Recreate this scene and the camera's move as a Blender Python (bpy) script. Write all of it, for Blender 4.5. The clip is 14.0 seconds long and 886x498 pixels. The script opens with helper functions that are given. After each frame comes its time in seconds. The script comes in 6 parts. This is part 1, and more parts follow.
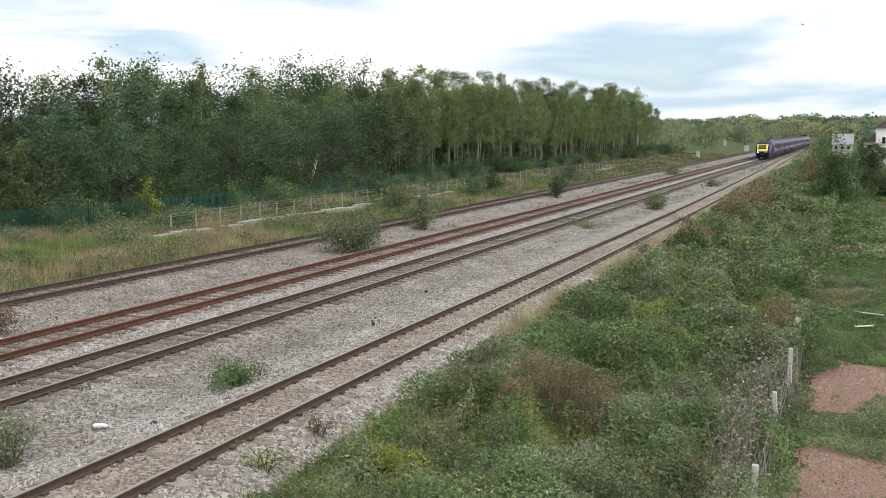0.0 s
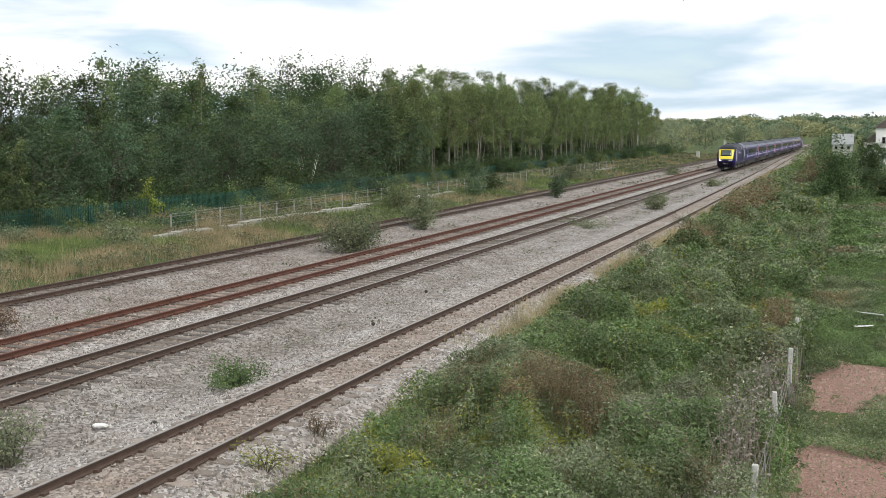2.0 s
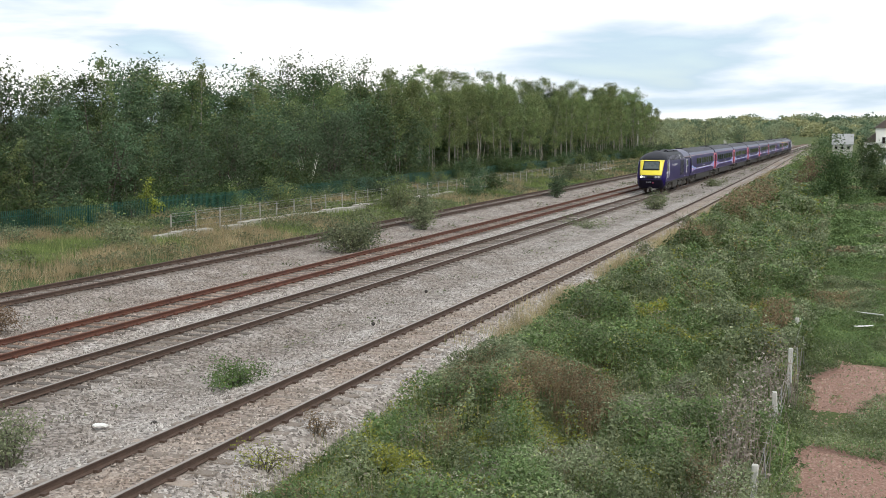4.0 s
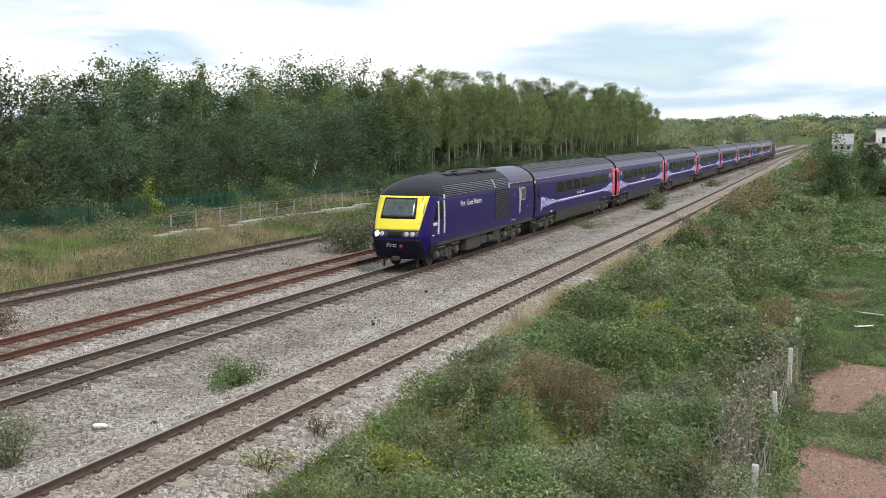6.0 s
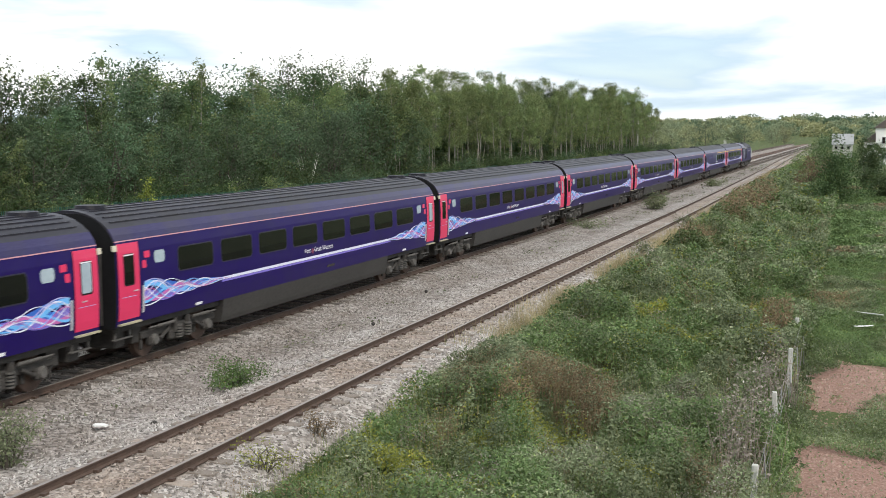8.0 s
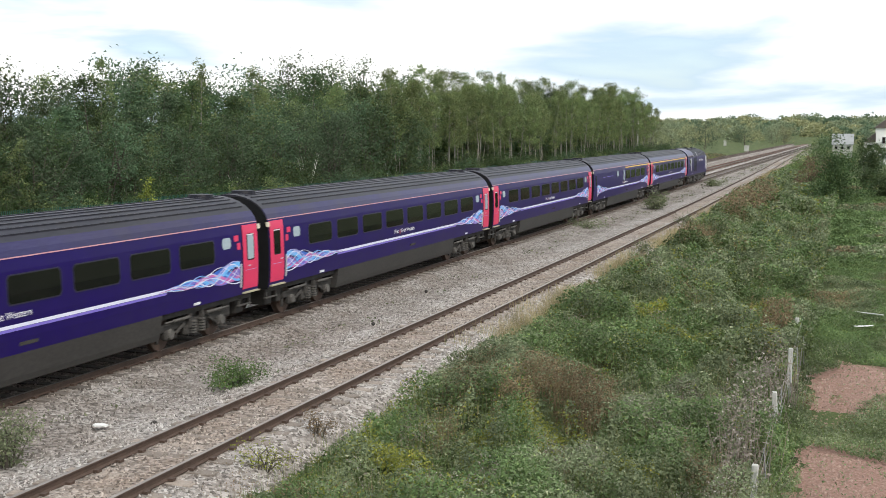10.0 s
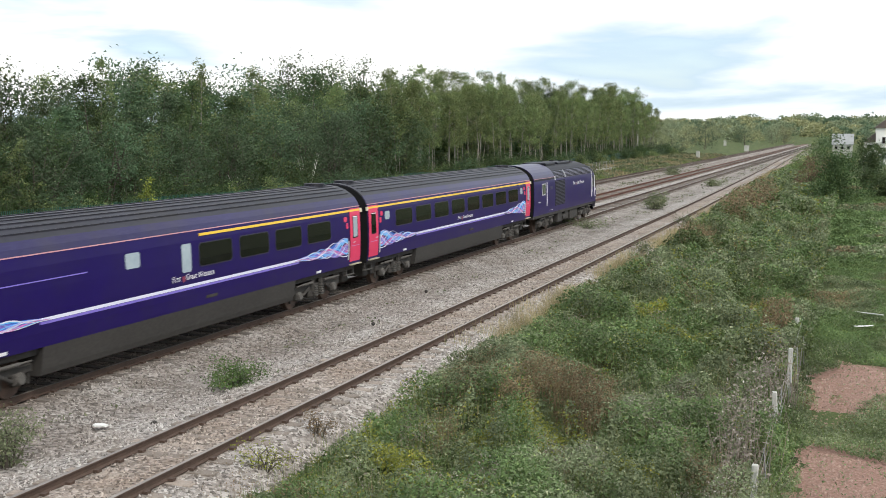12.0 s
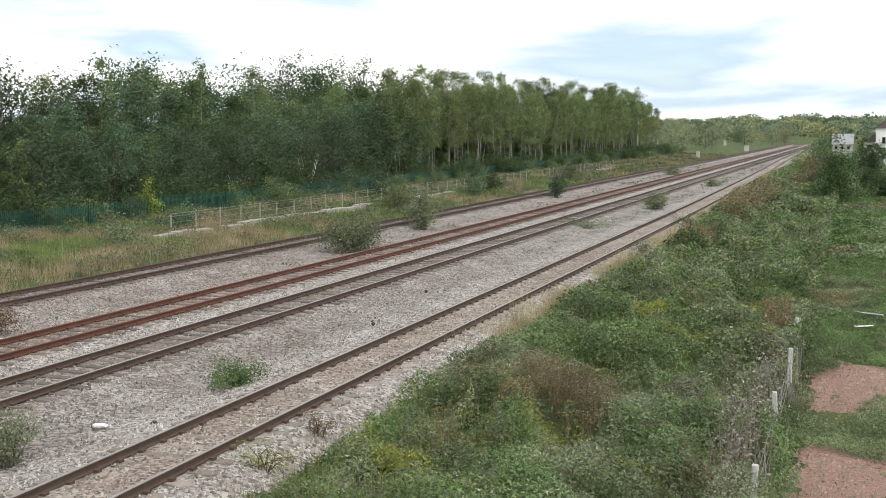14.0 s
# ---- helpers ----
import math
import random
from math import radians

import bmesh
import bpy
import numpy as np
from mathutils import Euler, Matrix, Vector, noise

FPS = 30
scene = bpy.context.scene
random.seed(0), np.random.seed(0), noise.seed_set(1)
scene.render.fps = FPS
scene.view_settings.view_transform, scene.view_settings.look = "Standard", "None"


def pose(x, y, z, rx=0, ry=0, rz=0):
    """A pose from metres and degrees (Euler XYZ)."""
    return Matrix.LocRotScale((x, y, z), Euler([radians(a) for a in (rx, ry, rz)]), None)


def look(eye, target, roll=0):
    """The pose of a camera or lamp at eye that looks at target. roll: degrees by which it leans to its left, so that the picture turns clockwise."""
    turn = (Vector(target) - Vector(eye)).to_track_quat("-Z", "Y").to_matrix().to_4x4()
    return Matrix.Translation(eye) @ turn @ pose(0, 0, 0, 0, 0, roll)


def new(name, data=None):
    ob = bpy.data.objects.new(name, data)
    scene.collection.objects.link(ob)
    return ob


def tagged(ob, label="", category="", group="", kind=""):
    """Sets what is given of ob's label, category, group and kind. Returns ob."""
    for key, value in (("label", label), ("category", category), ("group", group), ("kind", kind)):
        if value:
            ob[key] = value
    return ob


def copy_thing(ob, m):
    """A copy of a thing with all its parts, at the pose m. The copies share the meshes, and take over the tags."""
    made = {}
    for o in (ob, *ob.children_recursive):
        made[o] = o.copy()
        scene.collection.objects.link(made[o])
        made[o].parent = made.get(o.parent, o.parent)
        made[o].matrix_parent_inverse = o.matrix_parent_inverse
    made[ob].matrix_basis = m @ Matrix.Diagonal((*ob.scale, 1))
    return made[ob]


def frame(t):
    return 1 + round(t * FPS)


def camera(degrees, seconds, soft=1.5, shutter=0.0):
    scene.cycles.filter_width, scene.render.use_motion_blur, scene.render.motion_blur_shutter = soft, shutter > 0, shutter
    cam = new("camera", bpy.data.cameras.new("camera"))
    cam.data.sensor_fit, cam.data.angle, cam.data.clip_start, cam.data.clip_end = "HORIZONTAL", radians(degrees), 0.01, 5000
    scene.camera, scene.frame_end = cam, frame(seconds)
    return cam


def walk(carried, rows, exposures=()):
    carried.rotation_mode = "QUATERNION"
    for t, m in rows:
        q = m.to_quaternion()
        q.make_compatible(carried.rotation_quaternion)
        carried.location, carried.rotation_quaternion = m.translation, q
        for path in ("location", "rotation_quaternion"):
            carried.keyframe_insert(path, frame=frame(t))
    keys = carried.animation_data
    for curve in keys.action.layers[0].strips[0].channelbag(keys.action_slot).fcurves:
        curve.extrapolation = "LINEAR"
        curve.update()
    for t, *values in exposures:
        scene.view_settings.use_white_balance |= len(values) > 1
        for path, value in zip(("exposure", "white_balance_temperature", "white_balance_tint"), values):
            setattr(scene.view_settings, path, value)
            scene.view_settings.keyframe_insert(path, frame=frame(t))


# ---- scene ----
SECONDS = 14.0
EYE = (0.0, 0.0, 5.773)          # on a road bridge, metres above the rail heads


def camera_pose():
    """Standing still, turned to the left of the line and tilted down a little."""
    yaw, pitch, roll = radians(19.507), radians(-5.792), 0.0
    way = Vector((-math.sin(yaw) * math.cos(pitch), math.cos(yaw) * math.cos(pitch), math.sin(pitch)))
    return look(EYE, Vector(EYE) + way * 10, roll)


cam = camera(41.61, SECONDS, soft=0.85, shutter=0.1)
walk(cam, [(0.0, camera_pose()), (SECONDS, camera_pose())], [(0.0, 0.25), (5.3, 0.27), (7.5, 0.37), (SECONDS, 0.37)])

# ---- world and sun ----
SUN_ELEVATION, SUN_AZIMUTH = 46.0, 128.0     # degrees; azimuth clockwise from the line's direction


def make_world():
    world = bpy.data.worlds.new("daylight")
    scene.world = world
    world.use_nodes = True
    nt = world.node_tree
    n, l = nt.nodes, nt.links
    n.clear()
    out = n.new("ShaderNodeOutputWorld")
    bg_sky = n.new("ShaderNodeBackground")
    bg_cloud = n.new("ShaderNodeBackground")
    mix = n.new("ShaderNodeMixShader")
    sky = n.new("ShaderNodeTexSky")
    sky.sky_type = 'NISHITA'
    sky.sun_disc = False
    sky.sun_elevation = radians(SUN_ELEVATION)
    sky.sun_rotation = radians(SUN_AZIMUTH)
    bg_sky.inputs["Strength"].default_value = 0.15
    l.new(sky.outputs[0], bg_sky.inputs["Color"])
    co = n.new("ShaderNodeTexCoord")
    mp = n.new("ShaderNodeMapping")
    mp.inputs["Location"].default_value = (0.6, 2.9, 1.3)
    mp.inputs["Scale"].default_value = (1.0, 1.0, 5.5)
    l.new(co.outputs["Generated"], mp.inputs["Vector"])
    no = n.new("ShaderNodeTexNoise")
    no.inputs["Scale"].default_value = 3.6
    no.inputs["Detail"].default_value = 7
    no.inputs["Roughness"].default_value = 0.48
    no.inputs["Distortion"].default_value = 0.3
    l.new(mp.outputs[0], no.inputs["Vector"])
    cover = n.new("ShaderNodeValToRGB")
    cover.color_ramp.elements[0].position = 0.15
    cover.color_ramp.elements[1].position = 0.44
    l.new(no.outputs["Fac"], cover.inputs["Fac"])
    tone = n.new("ShaderNodeValToRGB")
    tone.color_ramp.elements[0].position = 0.40
    tone.color_ramp.elements[0].color = (0.47, 0.60, 0.72, 1)
    tone.color_ramp.elements[1].position = 0.57
    tone.color_ramp.elements[1].color = (1.0, 1.0, 1.0, 1)
    l.new(no.outputs["Fac"], tone.inputs["Fac"])
    l.new(tone.outputs[0], bg_cloud.inputs["Color"])
    bg_cloud.inputs["Strength"].default_value = 1.05
    l.new(cover.outputs[0], mix.inputs["Fac"])
    l.new(bg_sky.outputs[0], mix.inputs[1])
    l.new(bg_cloud.outputs[0], mix.inputs[2])
    l.new(mix.outputs[0], out.inputs["Surface"])


def make_sun():
    sun = bpy.data.lights.new("sun", 'SUN')
    sun.energy = 2.0
    sun.angle = radians(10)
    sun.color = (1.0, 0.95, 0.87)
    ob = new("sun", sun)
    el, az = radians(SUN_ELEVATION), radians(SUN_AZIMUTH)
    d = Vector((math.sin(az) * math.cos(el), math.cos(az) * math.cos(el), math.sin(el)))
    ob.matrix_world = look(d * 300, (0, 0, 0))


make_world()
make_sun()


# ---- materials ----
def shader(name, rough=0.7, metal=0.0, spec=0.5):
    m = bpy.data.materials.new(name)
    m.use_nodes = True
    b = m.node_tree.nodes["Principled BSDF"]
    b.inputs["Roughness"].default_value = rough
    b.inputs["Metallic"].default_value = metal
    b.inputs["Specular IOR Level"].default_value = spec
    return m, m.node_tree.nodes, m.node_tree.links, b


def ramp(n, stops):
    r = n.new("ShaderNodeValToRGB")
    e = r.color_ramp.elements
    while len(e) < len(stops):
        e.new(0.5)
    for el, (pos, col) in zip(e, stops):
        el.position, el.color = pos, (*col, 1)
    return r


def tint(n, l, a, b, fac, blend='MIX'):
    """Mixes colour socket or tuple a with b by fac; returns the colour output."""
    m = n.new("ShaderNodeMix")
    m.data_type, m.blend_type = 'RGBA', blend
    for sock, v in ((m.inputs[6], a), (m.inputs[7], b), (m.inputs[0], fac)):
        if isinstance(v, tuple):
            sock.default_value = (*v, 1)
        elif isinstance(v, (int, float)):
            sock.default_value = v
        else:
            l.new(v, sock)
    return m.outputs[2]


def surface(name, low, high, rough=0.8, scale=6.0, grain=60.0, bump=0.15, metal=0.0, spec=0.5, stretch=(1, 1, 1),
            dirt=None, dirt_amount=0.4, dirt_scale=0.8, by_object=0.0):
    """Two-scale noisy surface between two colours, with grain relief and an optional coat of dirt."""
    m, n, l, b = shader(name, rough, metal, spec)
    co = n.new("ShaderNodeTexCoord")
    mp = n.new("ShaderNodeMapping")
    mp.inputs["Scale"].default_value = stretch
    l.new(co.outputs["Object"], mp.inputs["Vector"])
    n1 = n.new("ShaderNodeTexNoise")
    n1.inputs["Scale"].default_value = scale
    n1.inputs["Detail"].default_value = 6
    n2 = n.new("ShaderNodeTexNoise")
    n2.inputs["Scale"].default_value = grain
    n2.inputs["Detail"].default_value = 3
    l.new(mp.outputs[0], n1.inputs["Vector"])
    l.new(mp.outputs[0], n2.inputs["Vector"])
    r = ramp(n, [(0.3, low), (0.7, high)])
    avg = n.new("ShaderNodeMath")
    avg.operation = 'MULTIPLY_ADD'
    avg.inputs[1].default_value, avg.inputs[2].default_value = 0.5, 0.0
    l.new(n2.outputs["Fac"], avg.inputs[0])
    add = n.new("ShaderNodeMath")
    add.operation = 'MULTIPLY_ADD'
    add.inputs[1].default_value = 0.5
    l.new(n1.outputs["Fac"], add.inputs[0])
    l.new(avg.outputs[0], add.inputs[2])
    l.new(add.outputs[0], r.inputs["Fac"])
    col = r.outputs[0]
    if by_object:
        oi = n.new("ShaderNodeObjectInfo")
        k = n.new("ShaderNodeMapRange")
        k.inputs["To Min"].default_value, k.inputs["To Max"].default_value = 1 - by_object, 1 + by_object
        l.new(oi.outputs["Random"], k.inputs["Value"])
        hs = n.new("ShaderNodeHueSaturation")
        l.new(k.outputs[0], hs.inputs["Value"])
        l.new(col, hs.inputs["Color"])
        col = hs.outputs[0]
    if dirt:
        n3 = n.new("ShaderNodeTexNoise")
        n3.inputs["Scale"].default_value = dirt_scale
        n3.inputs["Detail"].default_value = 5
        l.new(co.outputs["Object"], n3.inputs["Vector"])
        rr = ramp(n, [(0.4, (0, 0, 0)), (0.75, (dirt_amount,) * 3)])
        l.new(n3.outputs["Fac"], rr.inputs["Fac"])
        col = tint(n, l, col, dirt, rr.outputs[0])
    l.new(col, b.inputs["Base Color"])
    bp = n.new("ShaderNodeBump")
    bp.inputs["Strength"].default_value = bump
    bp.inputs["Distance"].default_value = 0.02
    l.new(n2.outputs["Fac"], bp.inputs["Height"])
    l.new(bp.outputs[0], b.inputs["Normal"])
    return m


def leafage(name, low, high, odd, rough=0.55, through_light=0.35):
    """Leaves: each leaf its own tint, a few of an odd colour, light passing through."""
    m, n, l, b = shader(name, rough, 0, 0.2)
    mean = [(p + q) / 2 for p, q in zip(low, high)]
    low, high = tuple(0.5 * p + 0.5 * q for p, q in zip(low, mean)), tuple(0.5 * p + 0.5 * q for p, q in zip(high, mean))
    g = n.new("ShaderNodeNewGeometry")
    oi = n.new("ShaderNodeObjectInfo")
    r = ramp(n, [(0.0, low), (0.93, high), (1.0, odd)])
    l.new(g.outputs["Random Per Island"], r.inputs["Fac"])
    co = n.new("ShaderNodeTexCoord")
    no = n.new("ShaderNodeTexNoise")
    no.inputs["Scale"].default_value = 0.7
    no.inputs["Detail"].default_value = 3
    l.new(co.outputs["Object"], no.inputs["Vector"])
    k = n.new("ShaderNodeMapRange")
    k.inputs["From Min"].default_value, k.inputs["From Max"].default_value = 0.3, 0.7
    k.inputs["To Min"].default_value, k.inputs["To Max"].default_value = 0.62, 1.38
    l.new(no.outputs["Fac"], k.inputs["Value"])
    k2 = n.new("ShaderNodeMapRange")
    k2.inputs["To Min"].default_value, k2.inputs["To Max"].default_value = 0.78, 1.22
    l.new(oi.outputs["Random"], k2.inputs["Value"])
    mul = n.new("ShaderNodeMath")
    mul.operation = 'MULTIPLY'
    l.new(k.outputs[0], mul.inputs[0])
    l.new(k2.outputs[0], mul.inputs[1])
    k3 = n.new("ShaderNodeMapRange")
    k3.inputs["To Min"].default_value, k3.inputs["To Max"].default_value = 0.485, 0.515
    l.new(oi.outputs["Random"], k3.inputs["Value"])
    hs = n.new("ShaderNodeHueSaturation")
    l.new(r.outputs[0], hs.inputs["Color"])
    l.new(mul.outputs[0], hs.inputs["Value"])
    l.new(k3.outputs[0], hs.inputs["Hue"])
    l.new(hs.outputs[0], b.inputs["Base Color"])
    tr = n.new("ShaderNodeBsdfTranslucent")
    l.new(hs.outputs[0], tr.inputs["Color"])
    mx = n.new("ShaderNodeMixShader")
    mx.inputs[0].default_value = through_light
    l.new(b.outputs[0], mx.inputs[1])
    l.new(tr.outputs[0], mx.inputs[2])
    l.new(mx.outputs[0], n["Material Output"].inputs["Surface"])
    return m


def ballast_material(loose=False):
    """Crushed stone: cells of stone in greys and browns, patches of dirt, rust-stained near the disused line."""
    m, n, l, b = shader("loose_ballast" if loose else "ballast", 0.9, 0, 0.3)
    co = n.new("ShaderNodeTexCoord")
    v = n.new("ShaderNodeTexVoronoi")
    v.inputs["Scale"].default_value = 13
    l.new(co.outputs["Object"], v.inputs["Vector"])
    v2 = n.new("ShaderNodeTexVoronoi")
    v2.inputs["Scale"].default_value = 33
    l.new(co.outputs["Object"], v2.inputs["Vector"])
    bw = n.new("ShaderNodeSeparateColor")
    l.new(v.outputs["Color"], bw.inputs[0])
    stone = ramp(n, [(0.0, (0.085, 0.074, 0.066)), (0.35, (0.28, 0.255, 0.232)), (0.7, (0.43, 0.40, 0.375)), (1.0, (0.64, 0.61, 0.58))])
    if loose:
        gi = n.new("ShaderNodeNewGeometry")
        l.new(gi.outputs["Random Per Island"], stone.inputs["Fac"])
    else:
        l.new(bw.outputs[0], stone.inputs["Fac"])
    bw2 = n.new("ShaderNodeSeparateColor")
    l.new(v2.outputs["Color"], bw2.inputs[0])
    stone2 = ramp(n, [(0.0, (0.14, 0.124, 0.112)), (0.6, (0.34, 0.315, 0.292)), (1.0, (0.50, 0.47, 0.445))])
    l.new(bw2.outputs[0], stone2.inputs["Fac"])
    col = tint(n, l, stone.outputs[0], stone2.outputs[0], 0.1 if loose else 0.22)
    no = n.new("ShaderNodeTexNoise")
    no.inputs["Scale"].default_value = 0.55
    no.inputs["Detail"].default_value = 8
    no.inputs["Roughness"].default_value = 0.65
    l.new(co.outputs["Object"], no.inputs["Vector"])
    patch = ramp(n, [(0.35, (0, 0, 0)), (0.68, (0.75, 0.75, 0.75))])
    l.new(no.outputs["Fac"], patch.inputs["Fac"])
    dirty = tint(n, l, col, (0.68, 0.625, 0.58), 1.0, 'MULTIPLY')
    col = tint(n, l, col, dirty, patch.outputs[0])
    # brake dust and oil along the worked line, rust round the disused one
    sep = n.new("ShaderNodeSeparateXYZ")
    l.new(co.outputs["Object"], sep.inputs[0])

    def band(centre, half):
        sub = n.new("ShaderNodeMath")
        sub.operation = 'SUBTRACT'
        l.new(sep.outputs[0], sub.inputs[0])
        sub.inputs[1].default_value = centre
        ab = n.new("ShaderNodeMath")
        ab.operation = 'ABSOLUTE'
        l.new(sub.outputs[0], ab.inputs[0])
        mr = n.new("ShaderNodeMapRange")
        mr.inputs["From Min"].default_value, mr.inputs["From Max"].default_value = half, half * 0.45
        l.new(ab.outputs[0], mr.inputs["Value"])
        mu = n.new("ShaderNodeMath")
        mu.operation = 'MULTIPLY'
        l.new(mr.outputs[0], mu.inputs[0])
        gain = n.new("ShaderNodeMath")
        gain.operation, gain.use_clamp = 'MULTIPLY', True
        gain.inputs[1].default_value = 1.6
        l.new(no.outputs["Fac"], gain.inputs[0])
        l.new(gain.outputs[0], mu.inputs[1])
        return mu.outputs[0]
    col = tint(n, l, col, (0.72, 0.70, 0.68), band(-15.6, 1.7), 'MULTIPLY')
    col = tint(n, l, col, (0.72, 0.68, 0.65), band(-24.9, 2.4), 'MULTIPLY')
    col = tint(n, l, col, (0.68, 0.61, 0.55), band(-17.97, 1.5), 'MULTIPLY')
    col = tint(n, l, col, (0.78, 0.60, 0.50), band(-21.54, 1.5), 'MULTIPLY')
    col = tint(n, l, col, (0.56, 0.50, 0.46), band(-27.93, 1.9), 'MULTIPLY')
    col = tint(n, l, col, (0.84, 0.75, 0.68), band(-11.70, 1.15), 'MULTIPLY')
    l.new(col, b.inputs["Base Color"])
    bp = n.new("ShaderNodeBump")
    bp.inputs["Strength"].default_value = 0.2 if loose else 0.9
    bp.inputs["Distance"].default_value = 0.06
    bp.invert = True
    l.new(v.outputs["Distance"], bp.inputs["Height"])
    l.new(bp.outputs[0], b.inputs["Normal"])
    return m


def ground_material():
    """Rough grassland with bare reddish earth, lighter meadow far off."""
    m, n, l, b = shader("ground", 0.95, 0, 0.2)
    co = n.new("ShaderNodeTexCoord")
    n1 = n.new("ShaderNodeTexNoise")
    n1.inputs["Scale"].default_value = 0.35
    n1.inputs["Detail"].default_value = 8
    n2 = n.new("ShaderNodeTexNoise")
    n2.inputs["Scale"].default_value = 15
    n2.inputs["Detail"].default_value = 8
    n2.inputs["Roughness"].default_value = 0.72
    l.new(co.outputs["Object"], n1.inputs["Vector"])
    l.new(co.outputs["Object"], n2.inputs["Vector"])
    g1 = ramp(n, [(0.3, (0.045, 0.065, 0.024)), (0.55, (0.095, 0.125, 0.042)), (0.75, (0.16, 0.14, 0.065))])
    l.new(n1.outputs["Fac"], g1.inputs["Fac"])
    g2 = ramp(n, [(0.25, (0.45, 0.45, 0.45)), (0.75, (1.25, 1.25, 1.25))])
    l.new(n2.outputs["Fac"], g2.inputs["Fac"])
    col = tint(n, l, g1.outputs[0], g2.outputs[0], 1.0, 'MULTIPLY')
    # bare reddish earth: two patches in the field beyond the fence, with ragged edges
    sep = n.new("ShaderNodeSeparateXYZ")
    l.new(co.outputs["Object"], sep.inputs[0])
    n3 = n.new("ShaderNodeTexNoise")
    n3.inputs["Scale"].default_value = 0.9
    n3.inputs["Detail"].default_value = 6
    l.new(co.outputs["Object"], n3.inputs["Vector"])

    def calc(op, a, c, d=None):
        q = n.new("ShaderNodeMath")
        q.operation = op
        for sock, val in zip(q.inputs, (a, c, d)):
            if val is None:
                continue
            if isinstance(val, (int, float)):
                sock.default_value = val
            else:
                l.new(val, sock)
        return q.outputs[0]
    wob = calc('MULTIPLY_ADD', n3.outputs["Fac"], 3.2, -1.6)
    yy = calc('ADD', sep.outputs[1], wob)
    east = calc('GREATER_THAN', calc('ADD', sep.outputs[0], wob), -0.9)
    first = calc('LESS_THAN', yy, 26.6)
    second = calc('MULTIPLY', calc('GREATER_THAN', yy, 29.6), calc('LESS_THAN', yy, 35.0))
    fac = calc('MULTIPLY', east, calc('MAXIMUM', first, second))
    soil = ramp(n, [(0.3, (0.15, 0.088, 0.068)), (0.5, (0.27, 0.165, 0.130)), (0.72, (0.42, 0.29, 0.24))])
    l.new(n2.outputs["Fac"], soil.inputs["Fac"])
    col = tint(n, l, col, soil.outputs[0], fac)
    l.new(col, b.inputs["Base Color"])
    bp = n.new("ShaderNodeBump")
    bp.inputs["Strength"].default_value = 0.6
    bp.inputs["Distance"].default_value = 0.08
    l.new(n2.outputs["Fac"], bp.inputs["Height"])
    l.new(bp.outputs[0], b.inputs["Normal"])
    return m


BALLAST = ballast_material()
STONES = ballast_material(True)
GROUND = ground_material()
RUST_DARK = surface("rail_rust_brown", (0.045, 0.028, 0.02), (0.10, 0.062, 0.045), 0.8, 5, 90, 0.3)
RUST_ORANGE = surface("rail_rust_orange", (0.055, 0.027, 0.019), (0.145, 0.052, 0.030), 0.9, 2, 60, 0.3)
RUST_TOP = surface("rail_rust_head", (0.09, 0.045, 0.032), (0.16, 0.075, 0.045), 0.7, 2, 60, 0.2)
RAIL_TOP = surface("rail_running_steel", (0.20, 0.175, 0.155), (0.36, 0.32, 0.29), 0.42, 2, 80, 0.05, metal=0.5)
SLEEPER_PALE = surface("sleeper_weathered", (0.14, 0.11, 0.09), (0.38, 0.325, 0.275), 0.9, 5, 40, 0.5, stretch=(1, 6, 1), by_object=0.3)
SLEEPER_DARK = surface("sleeper_oily", (0.07, 0.056, 0.046), (0.19, 0.165, 0.145), 0.9, 4, 40, 0.5, stretch=(1, 6, 1), by_object=0.3)
BLUE = surface("train_blue_paint", (0.0112, 0.0042, 0.074), (0.0150, 0.0062, 0.098), 0.34, 1.5, 50, 0.01, spec=0.13, dirt=(0.03, 0.024, 0.06), dirt_amount=0.3)
YELLOW = surface("warning_yellow_paint", (0.72, 0.60, 0.03), (0.80, 0.68, 0.05), 0.4, 2, 40, 0.01, dirt=(0.45, 0.36, 0.06), dirt_amount=0.25)
PINK = surface("door_pink_paint", (0.60, 0.025, 0.095), (0.68, 0.032, 0.115), 0.38, 2, 40, 0.01)
ROOF = surface("roof_grey_grime", (0.012, 0.0115, 0.019), (0.032, 0.031, 0.044), 0.45, 1.2, 12, 0.1, spec=0.28, stretch=(1, 0.3, 1), dirt=(0.022, 0.02, 0.02), dirt_amount=0.7)
ROOF_DARK = surface("roof_black_grime", (0.005, 0.005, 0.009), (0.015, 0.0145, 0.021), 0.5, 1.5, 15, 0.15, spec=0.17)
ROOF_BLUE = surface("cantrail_silver_blue", (0.022, 0.018, 0.072), (0.042, 0.038, 0.105), 0.30, 1.0, 20, 0.03, spec=0.18, stretch=(1, 0.2, 1), dirt=(0.05, 0.045, 0.06), dirt_amount=0.6)
SPRING = surface("dusty_steel", (0.045, 0.042, 0.038), (0.13, 0.12, 0.108), 0.75, 5, 30, 0.2)
SKIRT = surface("skirt_brake_dust", (0.020, 0.018, 0.0165), (0.042, 0.038, 0.034), 0.8, 0.9, 14, 0.1, stretch=(1, 0.5, 1))
UNDER = surface("underframe_grime", (0.015, 0.0135, 0.012), (0.058, 0.052, 0.046), 0.85, 4, 25, 0.3)
BLACK = surface("black_rubber", (0.006, 0.006, 0.007), (0.013, 0.013, 0.014), 0.7, 4, 25, 0.1, spec=0.2)
